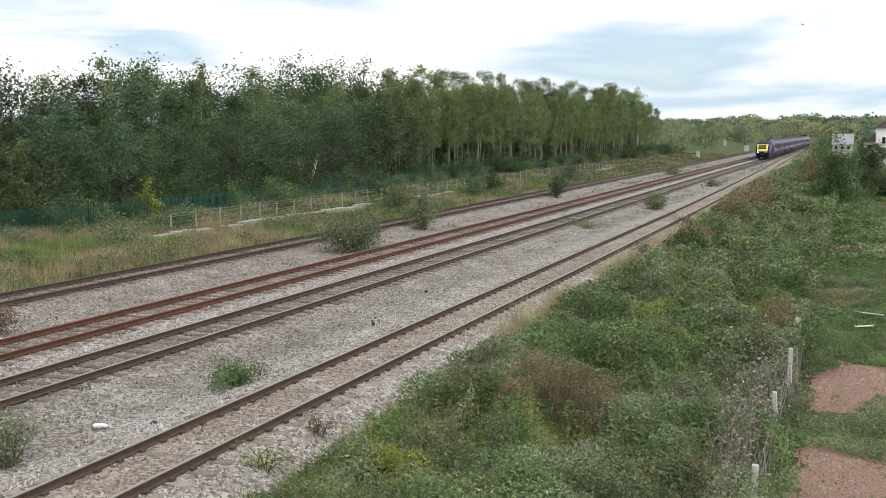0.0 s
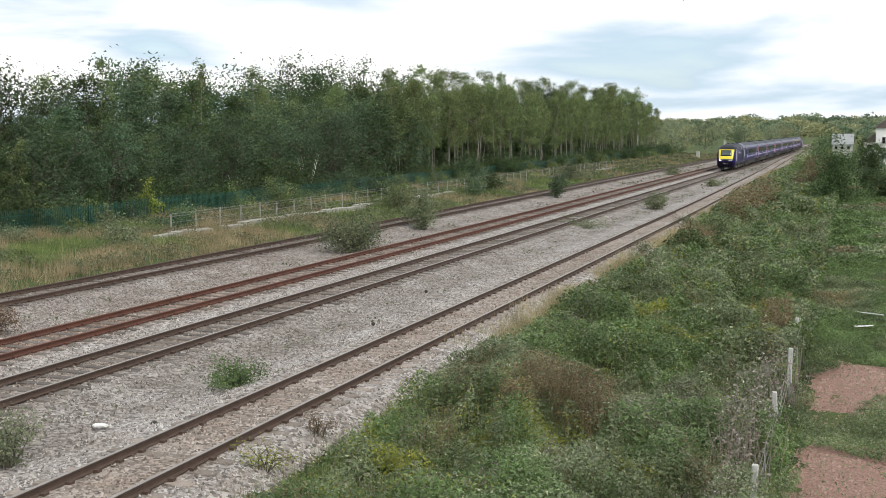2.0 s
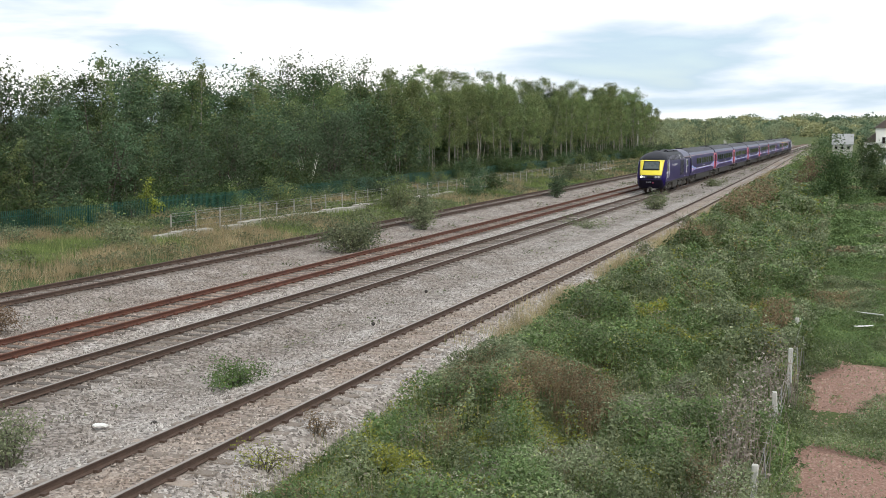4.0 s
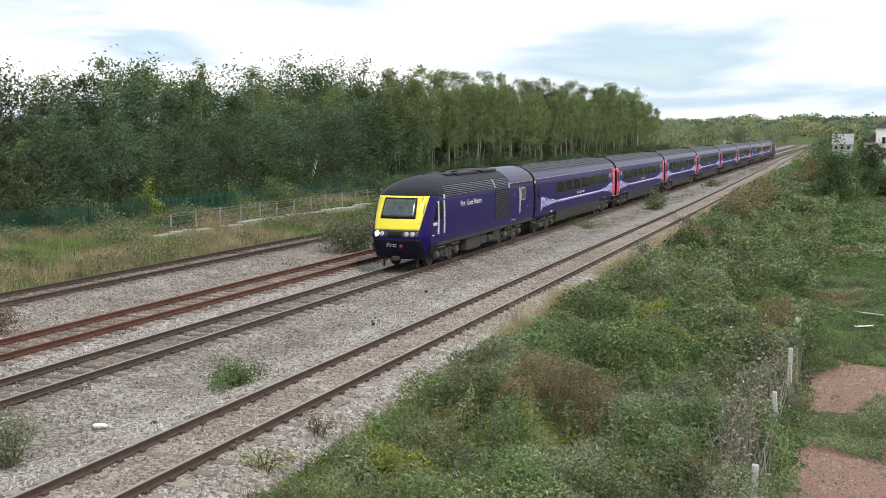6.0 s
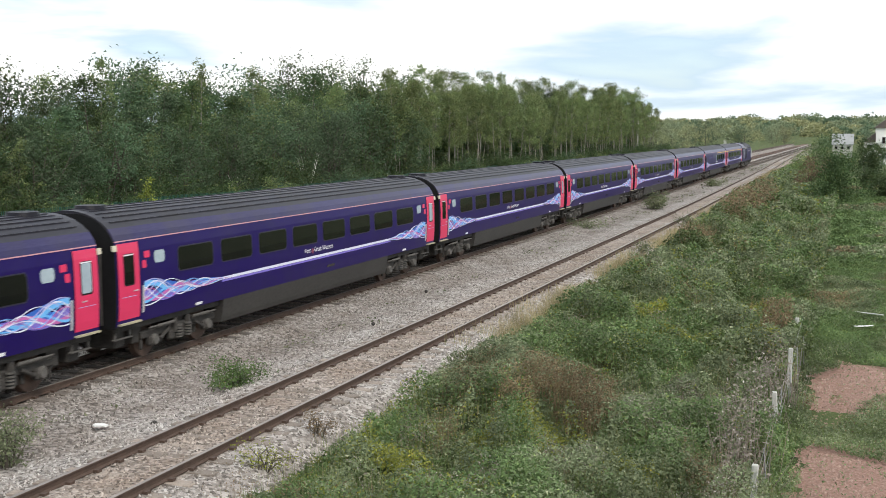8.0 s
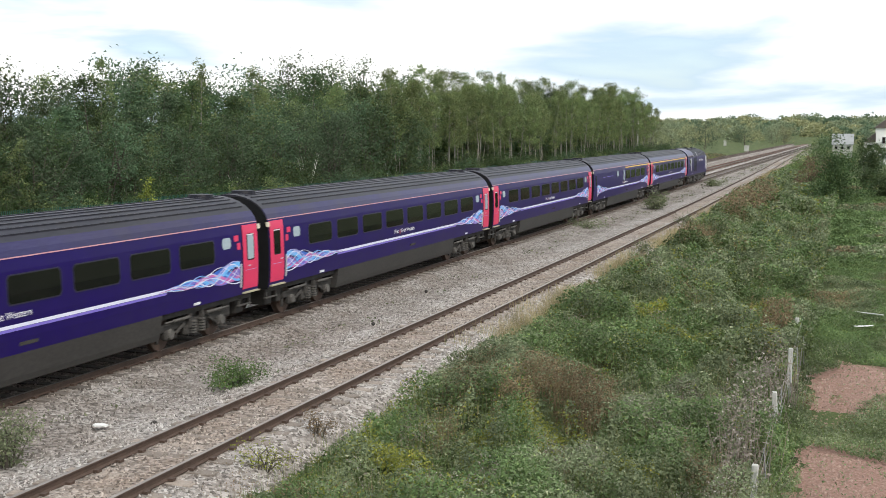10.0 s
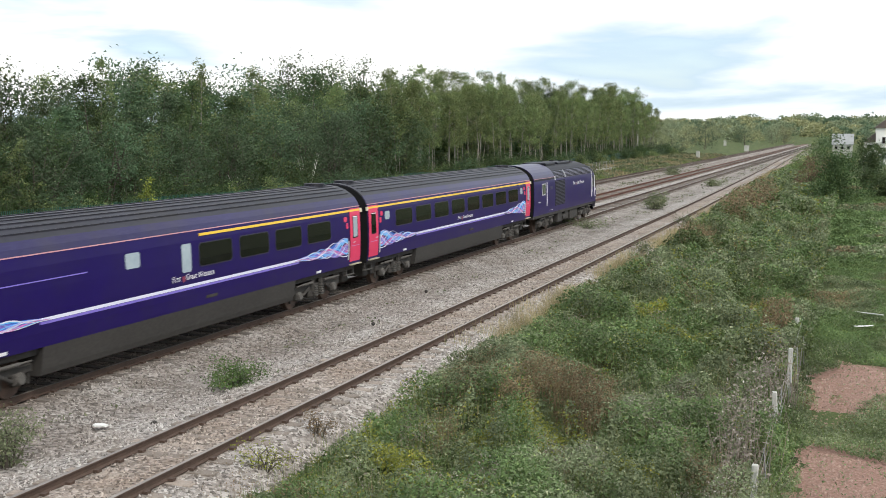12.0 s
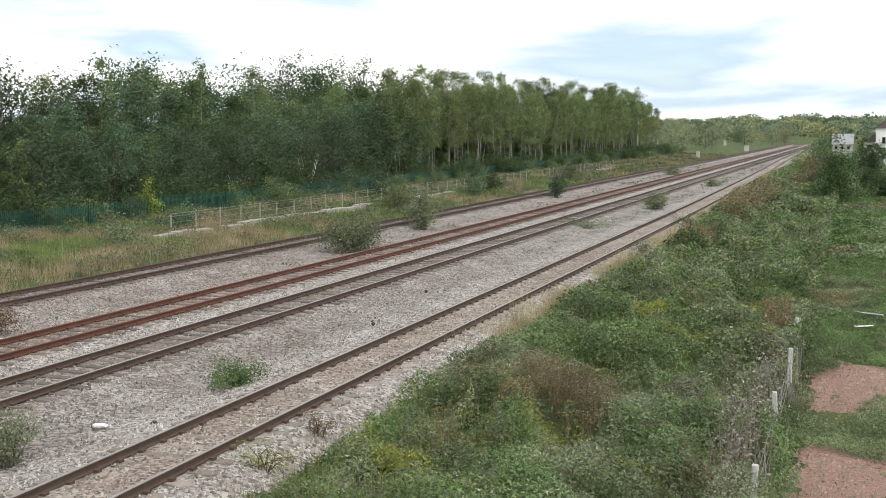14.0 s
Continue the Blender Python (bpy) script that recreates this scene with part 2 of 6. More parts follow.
GLASS_DARK = surface("tinted_window_glass", (0.004, 0.004, 0.005), (0.010, 0.010, 0.010), 0.08, 1, 5, 0.0, spec=0.35)
GLASS_FROST = surface("frosted_window_glass", (0.30, 0.37, 0.42), (0.40, 0.47, 0.52), 0.25, 2, 9, 0.0)
WHITE_PAINT = surface("white_paint", (0.66, 0.66, 0.68), (0.78, 0.78, 0.8), 0.4, 3, 30, 0.02)
SALMON = surface("stripe_salmon", (0.40, 0.17, 0.20), (0.48, 0.22, 0.25), 0.4, 3, 30, 0.0)
GOLD = surface("stripe_first_class_yellow", (0.76, 0.47, 0.03), (0.82, 0.54, 0.05), 0.4, 3, 30, 0.0)
WAVE_WHITE = surface("wave_white", (0.66, 0.67, 0.80), (0.76, 0.77, 0.88), 0.4, 3, 30, 0.0)
WAVE_CYAN = surface("wave_cyan", (0.10, 0.40, 0.78), (0.20, 0.52, 0.88), 0.4, 3, 30, 0.0)
WAVE_PINK = surface("wave_pink", (0.50, 0.10, 0.36), (0.62, 0.18, 0.46), 0.4, 3, 30, 0.0)
WAVE_BLUE = surface("wave_deep_blue", (0.018, 0.085, 0.42), (0.04, 0.17, 0.60), 0.4, 3, 30, 0.0)
WAVE_PALE = surface("wave_pale_lilac", (0.38, 0.36, 0.66), (0.5, 0.5, 0.78), 0.4, 3, 30, 0.0)
WAVE_VIOLET = surface("wave_violet", (0.16, 0.12, 0.50), (0.24, 0.18, 0.62), 0.4, 3, 30, 0.0)
SILVER = surface("handrail_silver", (0.5, 0.5, 0.52), (0.66, 0.66, 0.68), 0.35, 3, 30, 0.0, metal=0.3)
CONCRETE = surface("weathered_concrete", (0.24, 0.23, 0.2), (0.44, 0.42, 0.38), 0.9, 3, 40, 0.3, dirt=(0.11, 0.11, 0.07), dirt_amount=0.6)
POST_WHITE = surface("white_post_concrete", (0.36, 0.36, 0.33), (0.56, 0.56, 0.53), 0.85, 4, 40, 0.2, dirt=(0.3, 0.3, 0.25), dirt_amount=0.5)
GREEN_STEEL = surface("green_powder_coat", (0.012, 0.062, 0.044), (0.018, 0.09, 0.062), 0.5, 3, 30, 0.05)
WIRE = surface("galvanised_wire", (0.25, 0.25, 0.25), (0.4, 0.4, 0.4), 0.5, 3, 30, 0.0, metal=0.6)
BARK_BIRCH = surface("birch_bark", (0.12, 0.11, 0.09), (0.38, 0.355, 0.31), 0.9, 3, 22, 0.4, stretch=(1, 1, 2.5))
BARK_PALE = surface("white_birch_bark", (0.36, 0.35, 0.31), (0.66, 0.64, 0.58), 0.85, 3, 22, 0.3, stretch=(1, 1, 2.5))
BARK_DARK = surface("dark_bark", (0.05, 0.042, 0.032), (0.14, 0.12, 0.095), 0.95, 3, 22, 0.5, stretch=(1, 1, 0.3))
# birch green, raised in brightness to carry some distance haze in the colour
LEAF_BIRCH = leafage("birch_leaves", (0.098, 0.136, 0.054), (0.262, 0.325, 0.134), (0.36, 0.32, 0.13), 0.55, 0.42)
LEAF_WILLOW = leafage("willow_leaves", (0.045, 0.080, 0.039), (0.126, 0.188, 0.102), (0.24, 0.27, 0.17))
LEAF_DARK = leafage("alder_leaves", (0.034, 0.060, 0.022), (0.100, 0.148, 0.058), (0.18, 0.18, 0.06))
LEAF_NETTLE = leafage("nettle_leaves", (0.064, 0.112, 0.038), (0.188, 0.278, 0.110), (0.28, 0.36, 0.12), 0.55, 0.26)
LEAF_SAGE = leafage("dull_weed_leaves", (0.082, 0.104, 0.054), (0.236, 0.266, 0.150), (0.34, 0.35, 0.22), 0.6, 0.26)
LEAF_LIME = leafage("yellow_green_leaves", (0.16, 0.20, 0.035), (0.36, 0.39, 0.085), (0.52, 0.47, 0.07), 0.55, 0.4)
LEAF_DEAD = leafage("dead_brown_seedheads", (0.105, 0.072, 0.046), (0.25, 0.178, 0.115), (0.36, 0.27, 0.17), 0.8, 0.35)
LEAF_FLUFF = leafage("grey_seed_fluff", (0.16, 0.135, 0.11), (0.36, 0.32, 0.28), (0.60, 0.57, 0.53), 0.9, 0.3)
GRASS_GREEN = leafage("green_grass", (0.080, 0.115, 0.034), (0.22, 0.27, 0.095), (0.40, 0.36, 0.18), 0.6, 0.26)
GRASS_STRAW = leafage("straw_grass", (0.27, 0.222, 0.118), (0.50, 0.42, 0.25), (0.60, 0.55, 0.38), 0.7, 0.3)
CLOD = surface("soil_clod", (0.17, 0.105, 0.082), (0.46, 0.33, 0.27), 0.95, 3, 30, 0.3)
LEAF_BRAMBLE = leafage("bramble_leaves", (0.045, 0.082, 0.026), (0.14, 0.205, 0.07), (0.2, 0.22, 0.08), 0.5, 0.22)
LITTER = surface("weathered_white_litter", (0.6, 0.6, 0.58), (0.8, 0.8, 0.78), 0.7, 5, 40, 0.1)
RENDER_WALL = surface("white_rendered_wall", (0.70, 0.70, 0.68), (0.80, 0.80, 0.78), 0.85, 1, 20, 0.1)
ROOF_TILE = surface("brown_roof_tiles", (0.075, 0.06, 0.055), (0.15, 0.12, 0.11), 0.85, 2, 12, 0.4)
ROOF_SHEET = surface("grey_roof_sheet", (0.22, 0.23, 0.23), (0.34, 0.35, 0.35), 0.7, 1, 15, 0.1)
# distance haze is mixed into the leaf colours of the far foliage
HAZE_LEAF = leafage("distant_foliage_haze", (0.16, 0.20, 0.125), (0.30, 0.345, 0.20), (0.36, 0.38, 0.22))
HAZE_OLIVE = leafage("distant_olive_foliage_haze", (0.22, 0.235, 0.125), (0.40, 0.41, 0.21), (0.46, 0.44, 0.24))
HAZE_DEEP = leafage("distant_deep_foliage_haze", (0.065, 0.098, 0.062), (0.15, 0.20, 0.115), (0.21, 0.24, 0.14))


# ---- building helpers ----
def part(name, bm, material, parent, label=""):
    """Links a bmesh as one mesh object under a thing or a part."""
    me = bpy.data.meshes.new(name)
    bm.to_mesh(me)
    bm.free()
    mats = material if isinstance(material, (list, tuple)) else [material]
    for m in mats:
        me.materials.append(m)
    ob = new(name, me)
    ob.parent = parent
    return tagged(ob, label)


def mesh_part(name, verts, faces, material, parent=None, label="", smooth=False, index=None):
    me = bpy.data.meshes.new(name)
    me.from_pydata([tuple(v) for v in verts], [], faces)
    mats = material if isinstance(material, (list, tuple)) else [material]
    for m in mats:
        me.materials.append(m)
    if index is not None:
        me.polygons.foreach_set("material_index", index)
    if smooth:
        me.polygons.foreach_set("use_smooth", [True] * len(me.polygons))
    me.update()
    ob = new(name, me)
    ob.parent = parent
    return tagged(ob, label)


def quads_object(name, corners, material, parent=None, label=""):
    """One mesh out of an array (n, 3 or 4, 3) of face corners."""
    k, c = corners.shape[:2]
    me = bpy.data.meshes.new(name)
    me.vertices.add(k * c)
    me.vertices.foreach_set("co", corners.astype(np.float32).ravel())
    me.loops.add(k * c)
    me.loops.foreach_set("vertex_index", np.arange(k * c, dtype=np.int32))
    me.polygons.add(k)
    me.polygons.foreach_set("loop_start", np.arange(0, k * c, c, dtype=np.int32))
    me.update(calc_edges=True)
    me.materials.append(material)
    ob = new(name, me)
    ob.parent = parent
    return tagged(ob, label)


def box(bm, x0, x1, y0, y1, z0, z1, bevel=0.0):
    v = bmesh.ops.create_cube(bm, size=1.0)["verts"]
    for q in v:
        q.co = Vector(((x0 + x1) / 2 + q.co.x * (x1 - x0), (y0 + y1) / 2 + q.co.y * (y1 - y0), (z0 + z1) / 2 + q.co.z * (z1 - z0)))
    if bevel:
        e = list({e for q in v for e in q.link_edges})
        bmesh.ops.bevel(bm, geom=e, offset=bevel, segments=1, affect='EDGES')


def rod(bm, a, b, r0, r1=None, sides=6):
    """A tapered rod from a to b."""
    a, b = Vector(a), Vector(b)
    r1 = r0 if r1 is None else r1
    d = b - a
    g = bmesh.ops.create_cone(bm, cap_ends=True, segments=sides, radius1=r0, radius2=r1, depth=d.length)
    m = Matrix.Translation((a + b) / 2) @ d.to_track_quat("Z", "Y").to_matrix().to_4x4()
    bmesh.ops.transform(bm, matrix=m, verts=g["verts"])


def one_box(name, dims, material, parent, bevel=0.0, label=""):
    bm = bmesh.new()
    box(bm, *dims, bevel)
    return part(name, bm, material, parent, label)


def thing(name, label, category, group="", at=None):
    ob = new(name)
    tagged(ob, label, category, group)
    if at is not None:
        ob.matrix_basis = at
    return ob


def smooth01(a, b, x):
    t = np.clip((x - a) / (b - a), 0, 1)
    return t * t * (3 - 2 * t)


# ---- ground, ballast and tracks ----
TRACKS = {"near": -11.70, "through": -17.97, "rusty": -21.54, "far": -27.93}
FIELD_Z = -1.0
# the near line runs straight at first, then closes up to the through line
SHIFT_Y = [0, 90, 120, 150, 180, 215, 250, 290, 340, 3000]
SHIFT_X = [0, 0, 0.25, 0.62, 1.1, 1.75, 2.4, 2.85, 3.0, 3.0]


def ground_z(x, y):
    """Height of the land: the bank, the field below it, the wood's floor, and the hills in the distance."""
    x, y = np.asarray(x, float), np.asarray(y, float)
    z = np.where(x > -10.4, -0.66 + 0.16 * smooth01(-9.7, -8.8, x) + (FIELD_Z + 0.5) * smooth01(-8.8, -3.0, x), -0.66)
    z = np.where(x < -31.0, -0.56 + 0.41 * smooth01(31.0, 34.5, -x), z)
    z = z + 0.06 * np.sin(x * 1.3 + 0.4 * y) * (np.abs(x + 20) > 11.5)
    far = smooth01(420, 1500, np.hypot(x, y))
    z = z + far * (13.5 + 1.5 * np.sin(x / 260.0) + 1.2 * np.sin(x / 97.0 + 1.0))
    return z


def build_ground():
    xs = np.concatenate([np.linspace(-2600, -200, 40), np.linspace(-190, -50, 29), np.linspace(-48, 12, 81), np.linspace(20, 200, 25), np.linspace(240, 2600, 36)])
    ys = np.concatenate([np.linspace(-900, -60, 12), np.linspace(-50, 140, 150), np.linspace(145, 600, 60), np.linspace(620, 3400, 60)])
    X, Y = np.meshgrid(xs, ys)
    Z = ground_z(X, Y)
    v = np.stack([X, Y, Z], -1).reshape(-1, 3)
    nx, ny = len(xs), len(ys)
    f = [(j * nx + i, j * nx + i + 1, (j + 1) * nx + i + 1, (j + 1) * nx + i) for j in range(ny - 1) for i in range(nx - 1)]
    ob = mesh_part("ground", v, f, GROUND, smooth=True)
    tagged(ob, "rough grassland with weeds and bare earth", "ground", kind="structure")


def ballast_z(x):
    """Cross-section of the stone bed: level under each line, dipping between them."""
    z = np.full_like(x, -0.36)
    for c in TRACKS.values():
        z = np.maximum(z, -0.36 + 0.168 * (1 - smooth01(1.35, 2.3, np.abs(x - c))))
    z = z + 0.020 * (1 - smooth01(0.75, 1.1, np.abs(x - TRACKS["near"])))
    z = np.where(x > -10.35, z - 0.27 * (x + 10.35), z)
    z = np.where(x < -30.2, -0.36 - 0.2 * (-30.2 - x), z)
    return z


def build_ballast():
    xs = np.concatenate([np.linspace(-31.6, -9.3, 112)])
    ys = np.concatenate([np.linspace(-20, 120, 240), np.linspace(124, 700, 110)])
    X, Y = np.meshgrid(xs, ys)
    rng = np.random.default_rng(4)
    X = X - np.interp(Y, SHIFT_Y, SHIFT_X) * smooth01(-16.0, -13.2, X)
    Z = ballast_z(X + np.interp(Y, SHIFT_Y, SHIFT_X) * smooth01(-19.0, -13.5, X)) + 0.018 * np.sin(X * 3.1 + Y * 0.7) * np.sin(Y * 1.9) + rng.normal(0, 0.004, X.shape)
    v = np.stack([X, Y, Z], -1).reshape(-1, 3)
    nx, ny = len(xs), len(ys)
    f = [(j * nx + i, j * nx + i + 1, (j + 1) * nx + i + 1, (j + 1) * nx + i) for j in range(ny - 1) for i in range(nx - 1)]
    ob = mesh_part("ballast_bed", v, f, BALLAST, smooth=True)
    tagged(ob, "grey-brown crushed stone ballast under the lines", "ballast", kind="structure")


RAIL_SECTION = [(-0.07, -0.159), (0.07, -0.159), (0.07, -0.147), (0.012, -0.125), (0.010, -0.05), (0.036, -0.038), (0.036, -0.008),
                (0.026, 0.0), (-0.026, 0.0), (-0.036, -0.008), (-0.036, -0.038), (-0.010, -0.05), (-0.012, -0.125), (-0.07, -0.147)]


def build_rail(name, x, side, top, parent):
    """A flat-bottomed rail along the line, its running surface of another material."""
    ys = [-30.0, 20.0, 60.0] + [90.0 + 10 * i for i in range(27)] + [420.0, 700.0]
    k = len(RAIL_SECTION)
    drift = 1.0 if x > -13.5 else 0.0
    v = [(x + a - drift * float(np.interp(y, SHIFT_Y, SHIFT_X)), y, b) for y in ys for a, b in RAIL_SECTION]
    f, idx = [], []
    for j in range(len(ys) - 1):
        for i in range(k):
            f.append((j * k + i, j * k + (i + 1) % k, (j + 1) * k + (i + 1) % k, (j + 1) * k + i))
            idx.append(1 if i in (6, 7, 8) else 0)
    return mesh_part(name, v, f, [side, top], parent, index=idx)


def build_track(key, side, top, sleeper_mat, first, spacing, label, rng):
    c = TRACKS[key]
    aside = (lambda y: float(np.interp(y, SHIFT_Y, SHIFT_X))) if key == "near" else (lambda y: 0.0)
    tr = thing("railway_track", label, "track", "parallel railway lines")
    tr["kind"] = "structure"
    for s in (-1, 1):
        build_rail("rail", c + s * 0.7525, side, top, tr)
    bm = bmesh.new()
    box(bm, -1.3, 1.3, -0.125, 0.125, -0.13, 0.0, 0.012)
    me = bpy.data.meshes.new("sleeper")
    bm.to_mesh(me)
    bm.free()
    me.materials.append(sleeper_mat)
    bm = bmesh.new()
    for s in (-1, 1):
        for e in (-1, 1):
            box(bm, s * 0.7525 + e * 0.12 - 0.05, s * 0.7525 + e * 0.12 + 0.05, -0.06, 0.06, 0.0, 0.05)
    chair = bpy.data.meshes.new("chair")
    bm.to_mesh(chair)
    bm.free()
    chair.materials.append(side)
    for i in range(280):
        y = first + i * spacing + rng.uniform(-0.03, 0.03)
        ob = new("sleeper", me)
        ob.parent = tr
        ob.matrix_basis = pose(c - aside(y) + rng.uniform(-0.03, 0.03), y, -0.163 + rng.uniform(-0.012, 0.004) - (0.002 if key == "near" else 0), 0, 0, rng.uniform(-0.6, 0.6))
        if i < 110:
            ch = new("rail_fixing", chair)
            ch.parent = tr
            ch.matrix_basis = pose(c - aside(y), y, -0.163)
    # the sleepers that run on into the distance
    v, f = [], []
    for i in range(280, 640):
        y, k = first + i * spacing, len(v)
        v += [(c - aside(y) + a, y + b, z) for z in (-0.29, -0.165) for a, b in ((-1.3, -0.125), (1.3, -0.125), (1.3, 0.125), (-1.3, 0.125))]
        f += [(k + 4, k + 5, k + 6, k + 7), (k, k + 1, k + 5, k + 4), (k + 1, k + 2, k + 6, k + 5), (k + 2, k + 3, k + 7, k + 6), (k + 3, k, k + 4, k + 7)]
    far = mesh_part("far_sleepers", v, f, sleeper_mat, tr)
    tagged(far, kind="stuff")


build_ground()
build_ballast()
RNG = np.random.default_rng(11)
build_track("near", RUST_DARK, RAIL_TOP, SLEEPER_PALE, 9.0, 0.70, "brown-sided worn rails on pale weathered wooden sleepers", RNG)
build_track("through", RUST_DARK, RAIL_TOP, SLEEPER_DARK, 14.0, 0.70, "brown-sided rails on dark oily wooden sleepers", RNG)
build_track("rusty", RUST_ORANGE, RUST_TOP, SLEEPER_DARK, 17.0, 0.70, "disused orange-rusted rails half sunk in ballast", RNG)
build_track("far", RUST_DARK, RUST_DARK, SLEEPER_DARK, 22.0, 0.70, "dark brown rails on oily sleepers beside a weedy edge", RNG)


# ---- trees ----
def leaf_quads(rng, centres, size, flat=0.5, stretch=1.6, three=False):
    """Leaves of about that size with random turns at the given centres, as quad corners."""
    k = len(centres)
    a = rng.normal(size=(k, 3))
    a /= np.linalg.norm(a, axis=1, keepdims=True)
    b = rng.normal(size=(k, 3))
    b[:, 2] *= flat
    b -= a * np.sum(a * b, axis=1, keepdims=True)
    b /= np.linalg.norm(b, axis=1, keepdims=True)
    s = size * rng.uniform(0.6, 1.35, (k, 1))
    u, w = a * s * 0.5, b * s * 0.5 * stretch
    if three:
        return np.stack([centres - w, centres + w * 0.6 + u * 0.7, centres + w * 0.5 - u * 0.8], 1)
    return np.stack([centres - w, centres + u * 0.8 - w * 0.1, centres + w, centres - u * 0.8 - w * 0.1], 1)


def make_tree(rng, name, label, height, radius, bark, leaves, leaf, count, clear, lean=0.03, slim=1.0, limbs=16, stems=1, group="trees of the wood"):
    """A tapered trunk with limbs, and a crown of many small leaves set in clumps along the limbs, with gaps."""
    tree = thing(name, label, "tree", group)
    bm = bmesh.new()
    clumps = []
    for st in range(stems):
        pts, p = [], np.array([0.0, 0.0, -0.3]) + (rng.normal(0, 0.18, 3) * (1, 1, 0) if stems > 1 else 0)
        d = rng.normal(0, lean, 2) + (rng.normal(0, 0.16, 2) if stems > 1 else 0)
        hh = height * (rng.uniform(0.7, 1.0) if st else 1.0)
        seg = 7
        for i in range(seg + 1):
            pts.append(p.copy())
            p = p + np.array([d[0] * hh / seg, d[1] * hh / seg, (hh + 0.3) / seg])
            d = d + rng.normal(0, lean * 0.7, 2)
        r0 = 0.011 * height * slim
        for i in range(seg):
            rod(bm, pts[i], pts[i + 1], r0 * (1 - i / seg) + 0.012, r0 * (1 - (i + 1) / seg) + 0.012, 6)
        for i in range(limbs):
            f = clear + (0.97 - clear) * (i + rng.uniform(0, 1)) / limbs
            q = f * seg
            j = min(int(q), seg - 1)
            base = pts[j] + (pts[j + 1] - pts[j]) * (q - j)
            ang = rng.uniform(0, 2 * math.pi)
            g = (f - clear) / (1 - clear)
            reach = radius * (0.35 + 0.65 * math.sin(math.pi * min(1, 0.18 + g * 0.85))) * rng.uniform(0.6, 1.15)
            rise = reach * rng.uniform(0.25, 0.9)
            tip = base + np.array([math.cos(ang) * reach, math.sin(ang) * reach, rise])
            rod(bm, base, tip, 0.028 * (1.2 - f) * slim + 0.008, 0.004, 3)
            for t in (0.5, 1.0):
                clumps.append((base + (tip - base) * t + rng.normal(0, 0.10 * radius, 3), 0.30 * radius * rng.uniform(0.5, 1.25)))
        clumps.append((pts[-1], 0.22 * radius))
        clumps.append((pts[-2] * 0.4 + pts[-1] * 0.6, 0.28 * radius))
    part("trunk", bm, bark, tree)
    w = np.array([c[1] for c in clumps]) ** 1.5
    pick = rng.choice(len(clumps), int(count * 1.5), p=w / w.sum())
    cen = np.array([c[0] for c in clumps])[pick]
    rad = np.array([c[1] for c in clumps])[pick]
    count = len(rad)
    off = rng.normal(0, 0.47, (count, 3)) * rad[:, None]
    off[:, 2] *= 0.85
    quads = leaf_quads(rng, cen + off, leaf * 0.80, three=True)
    quads[:, :, 2] = np.maximum(quads[:, :, 2], 0.05)
    quads_object("crown", quads, leaves, tree)
    return tree


def make_shrub(rng, name, label, height, radius, leaves, leaf, count, group="", category="shrub"):
    """A many-stemmed bush with foliage down to the ground."""
    sh = thing(name, label, category, group)
    bm = bmesh.new()
    clumps = []
    for i in range(11):
        ang, out = rng.uniform(0, 2 * math.pi), rng.uniform(0.15, 1.0) * radius
        tip = np.array([math.cos(ang) * out, math.sin(ang) * out, height * rng.uniform(0.45, 1.0) * (1.05 - 0.5 * out / radius)])
        mid = tip * (0.45, 0.45, 0.6) + rng.normal(0, 0.05, 3)
        rod(bm, (0.1 * math.cos(ang), 0.1 * math.sin(ang), -0.1), mid, 0.02, 0.012, 4)
        rod(bm, mid, tip, 0.012, 0.004, 4)
        for t in (0.25, 0.55, 0.8, 1.0):
            clumps.append((tip * (t, t, t ** 0.8) + rng.normal(0, 0.1 * radius, 3), 0.3 * radius))
    part("stem", bm, BARK_DARK, sh)
    count = int(count * 2.0)
    pick = rng.choice(len(clumps), count)
    cen = np.array([c[0] for c in clumps])[pick] + rng.normal(0, 0.6, (count, 3)) * 0.3 * radius * (1, 1, 0.7)
    cen[:, 2] = np.abs(cen[:, 2]) * 1.0 + 0.02
    quads_object("foliage", leaf_quads(rng, cen, leaf * 0.76, three=True), leaves, sh)
    return sh


def plant(proto, x, y, rng, smin=0.85, smax=1.15, used=set()):
    """Stands a prototype at a place, turned and scaled by chance; the first use moves the prototype itself."""
    s = rng.uniform(smin, smax)
    if proto["category"] == "tree":
        s *= float(np.interp(y, [50, 75, 110, 150, 260], [0.67, 0.78, 0.95, 1.03, 1.08]) if x > -58 else np.interp(y, [50, 100, 150], [0.86, 0.93, 1.02]))
    m = pose(x, y, float(ground_z(x, y)), 0, 0, rng.uniform(0, 360)) @ Matrix.Diagonal((s * rng.uniform(0.9, 1.1), s * rng.uniform(0.9, 1.1), s, 1))
    if proto.name not in used:
        used.add(proto.name)
        proto.matrix_basis = m
        return proto
    keep = proto.scale.copy()
    proto.scale = (1, 1, 1)
    ob = copy_thing(proto, m)
    proto.scale = keep
    return ob


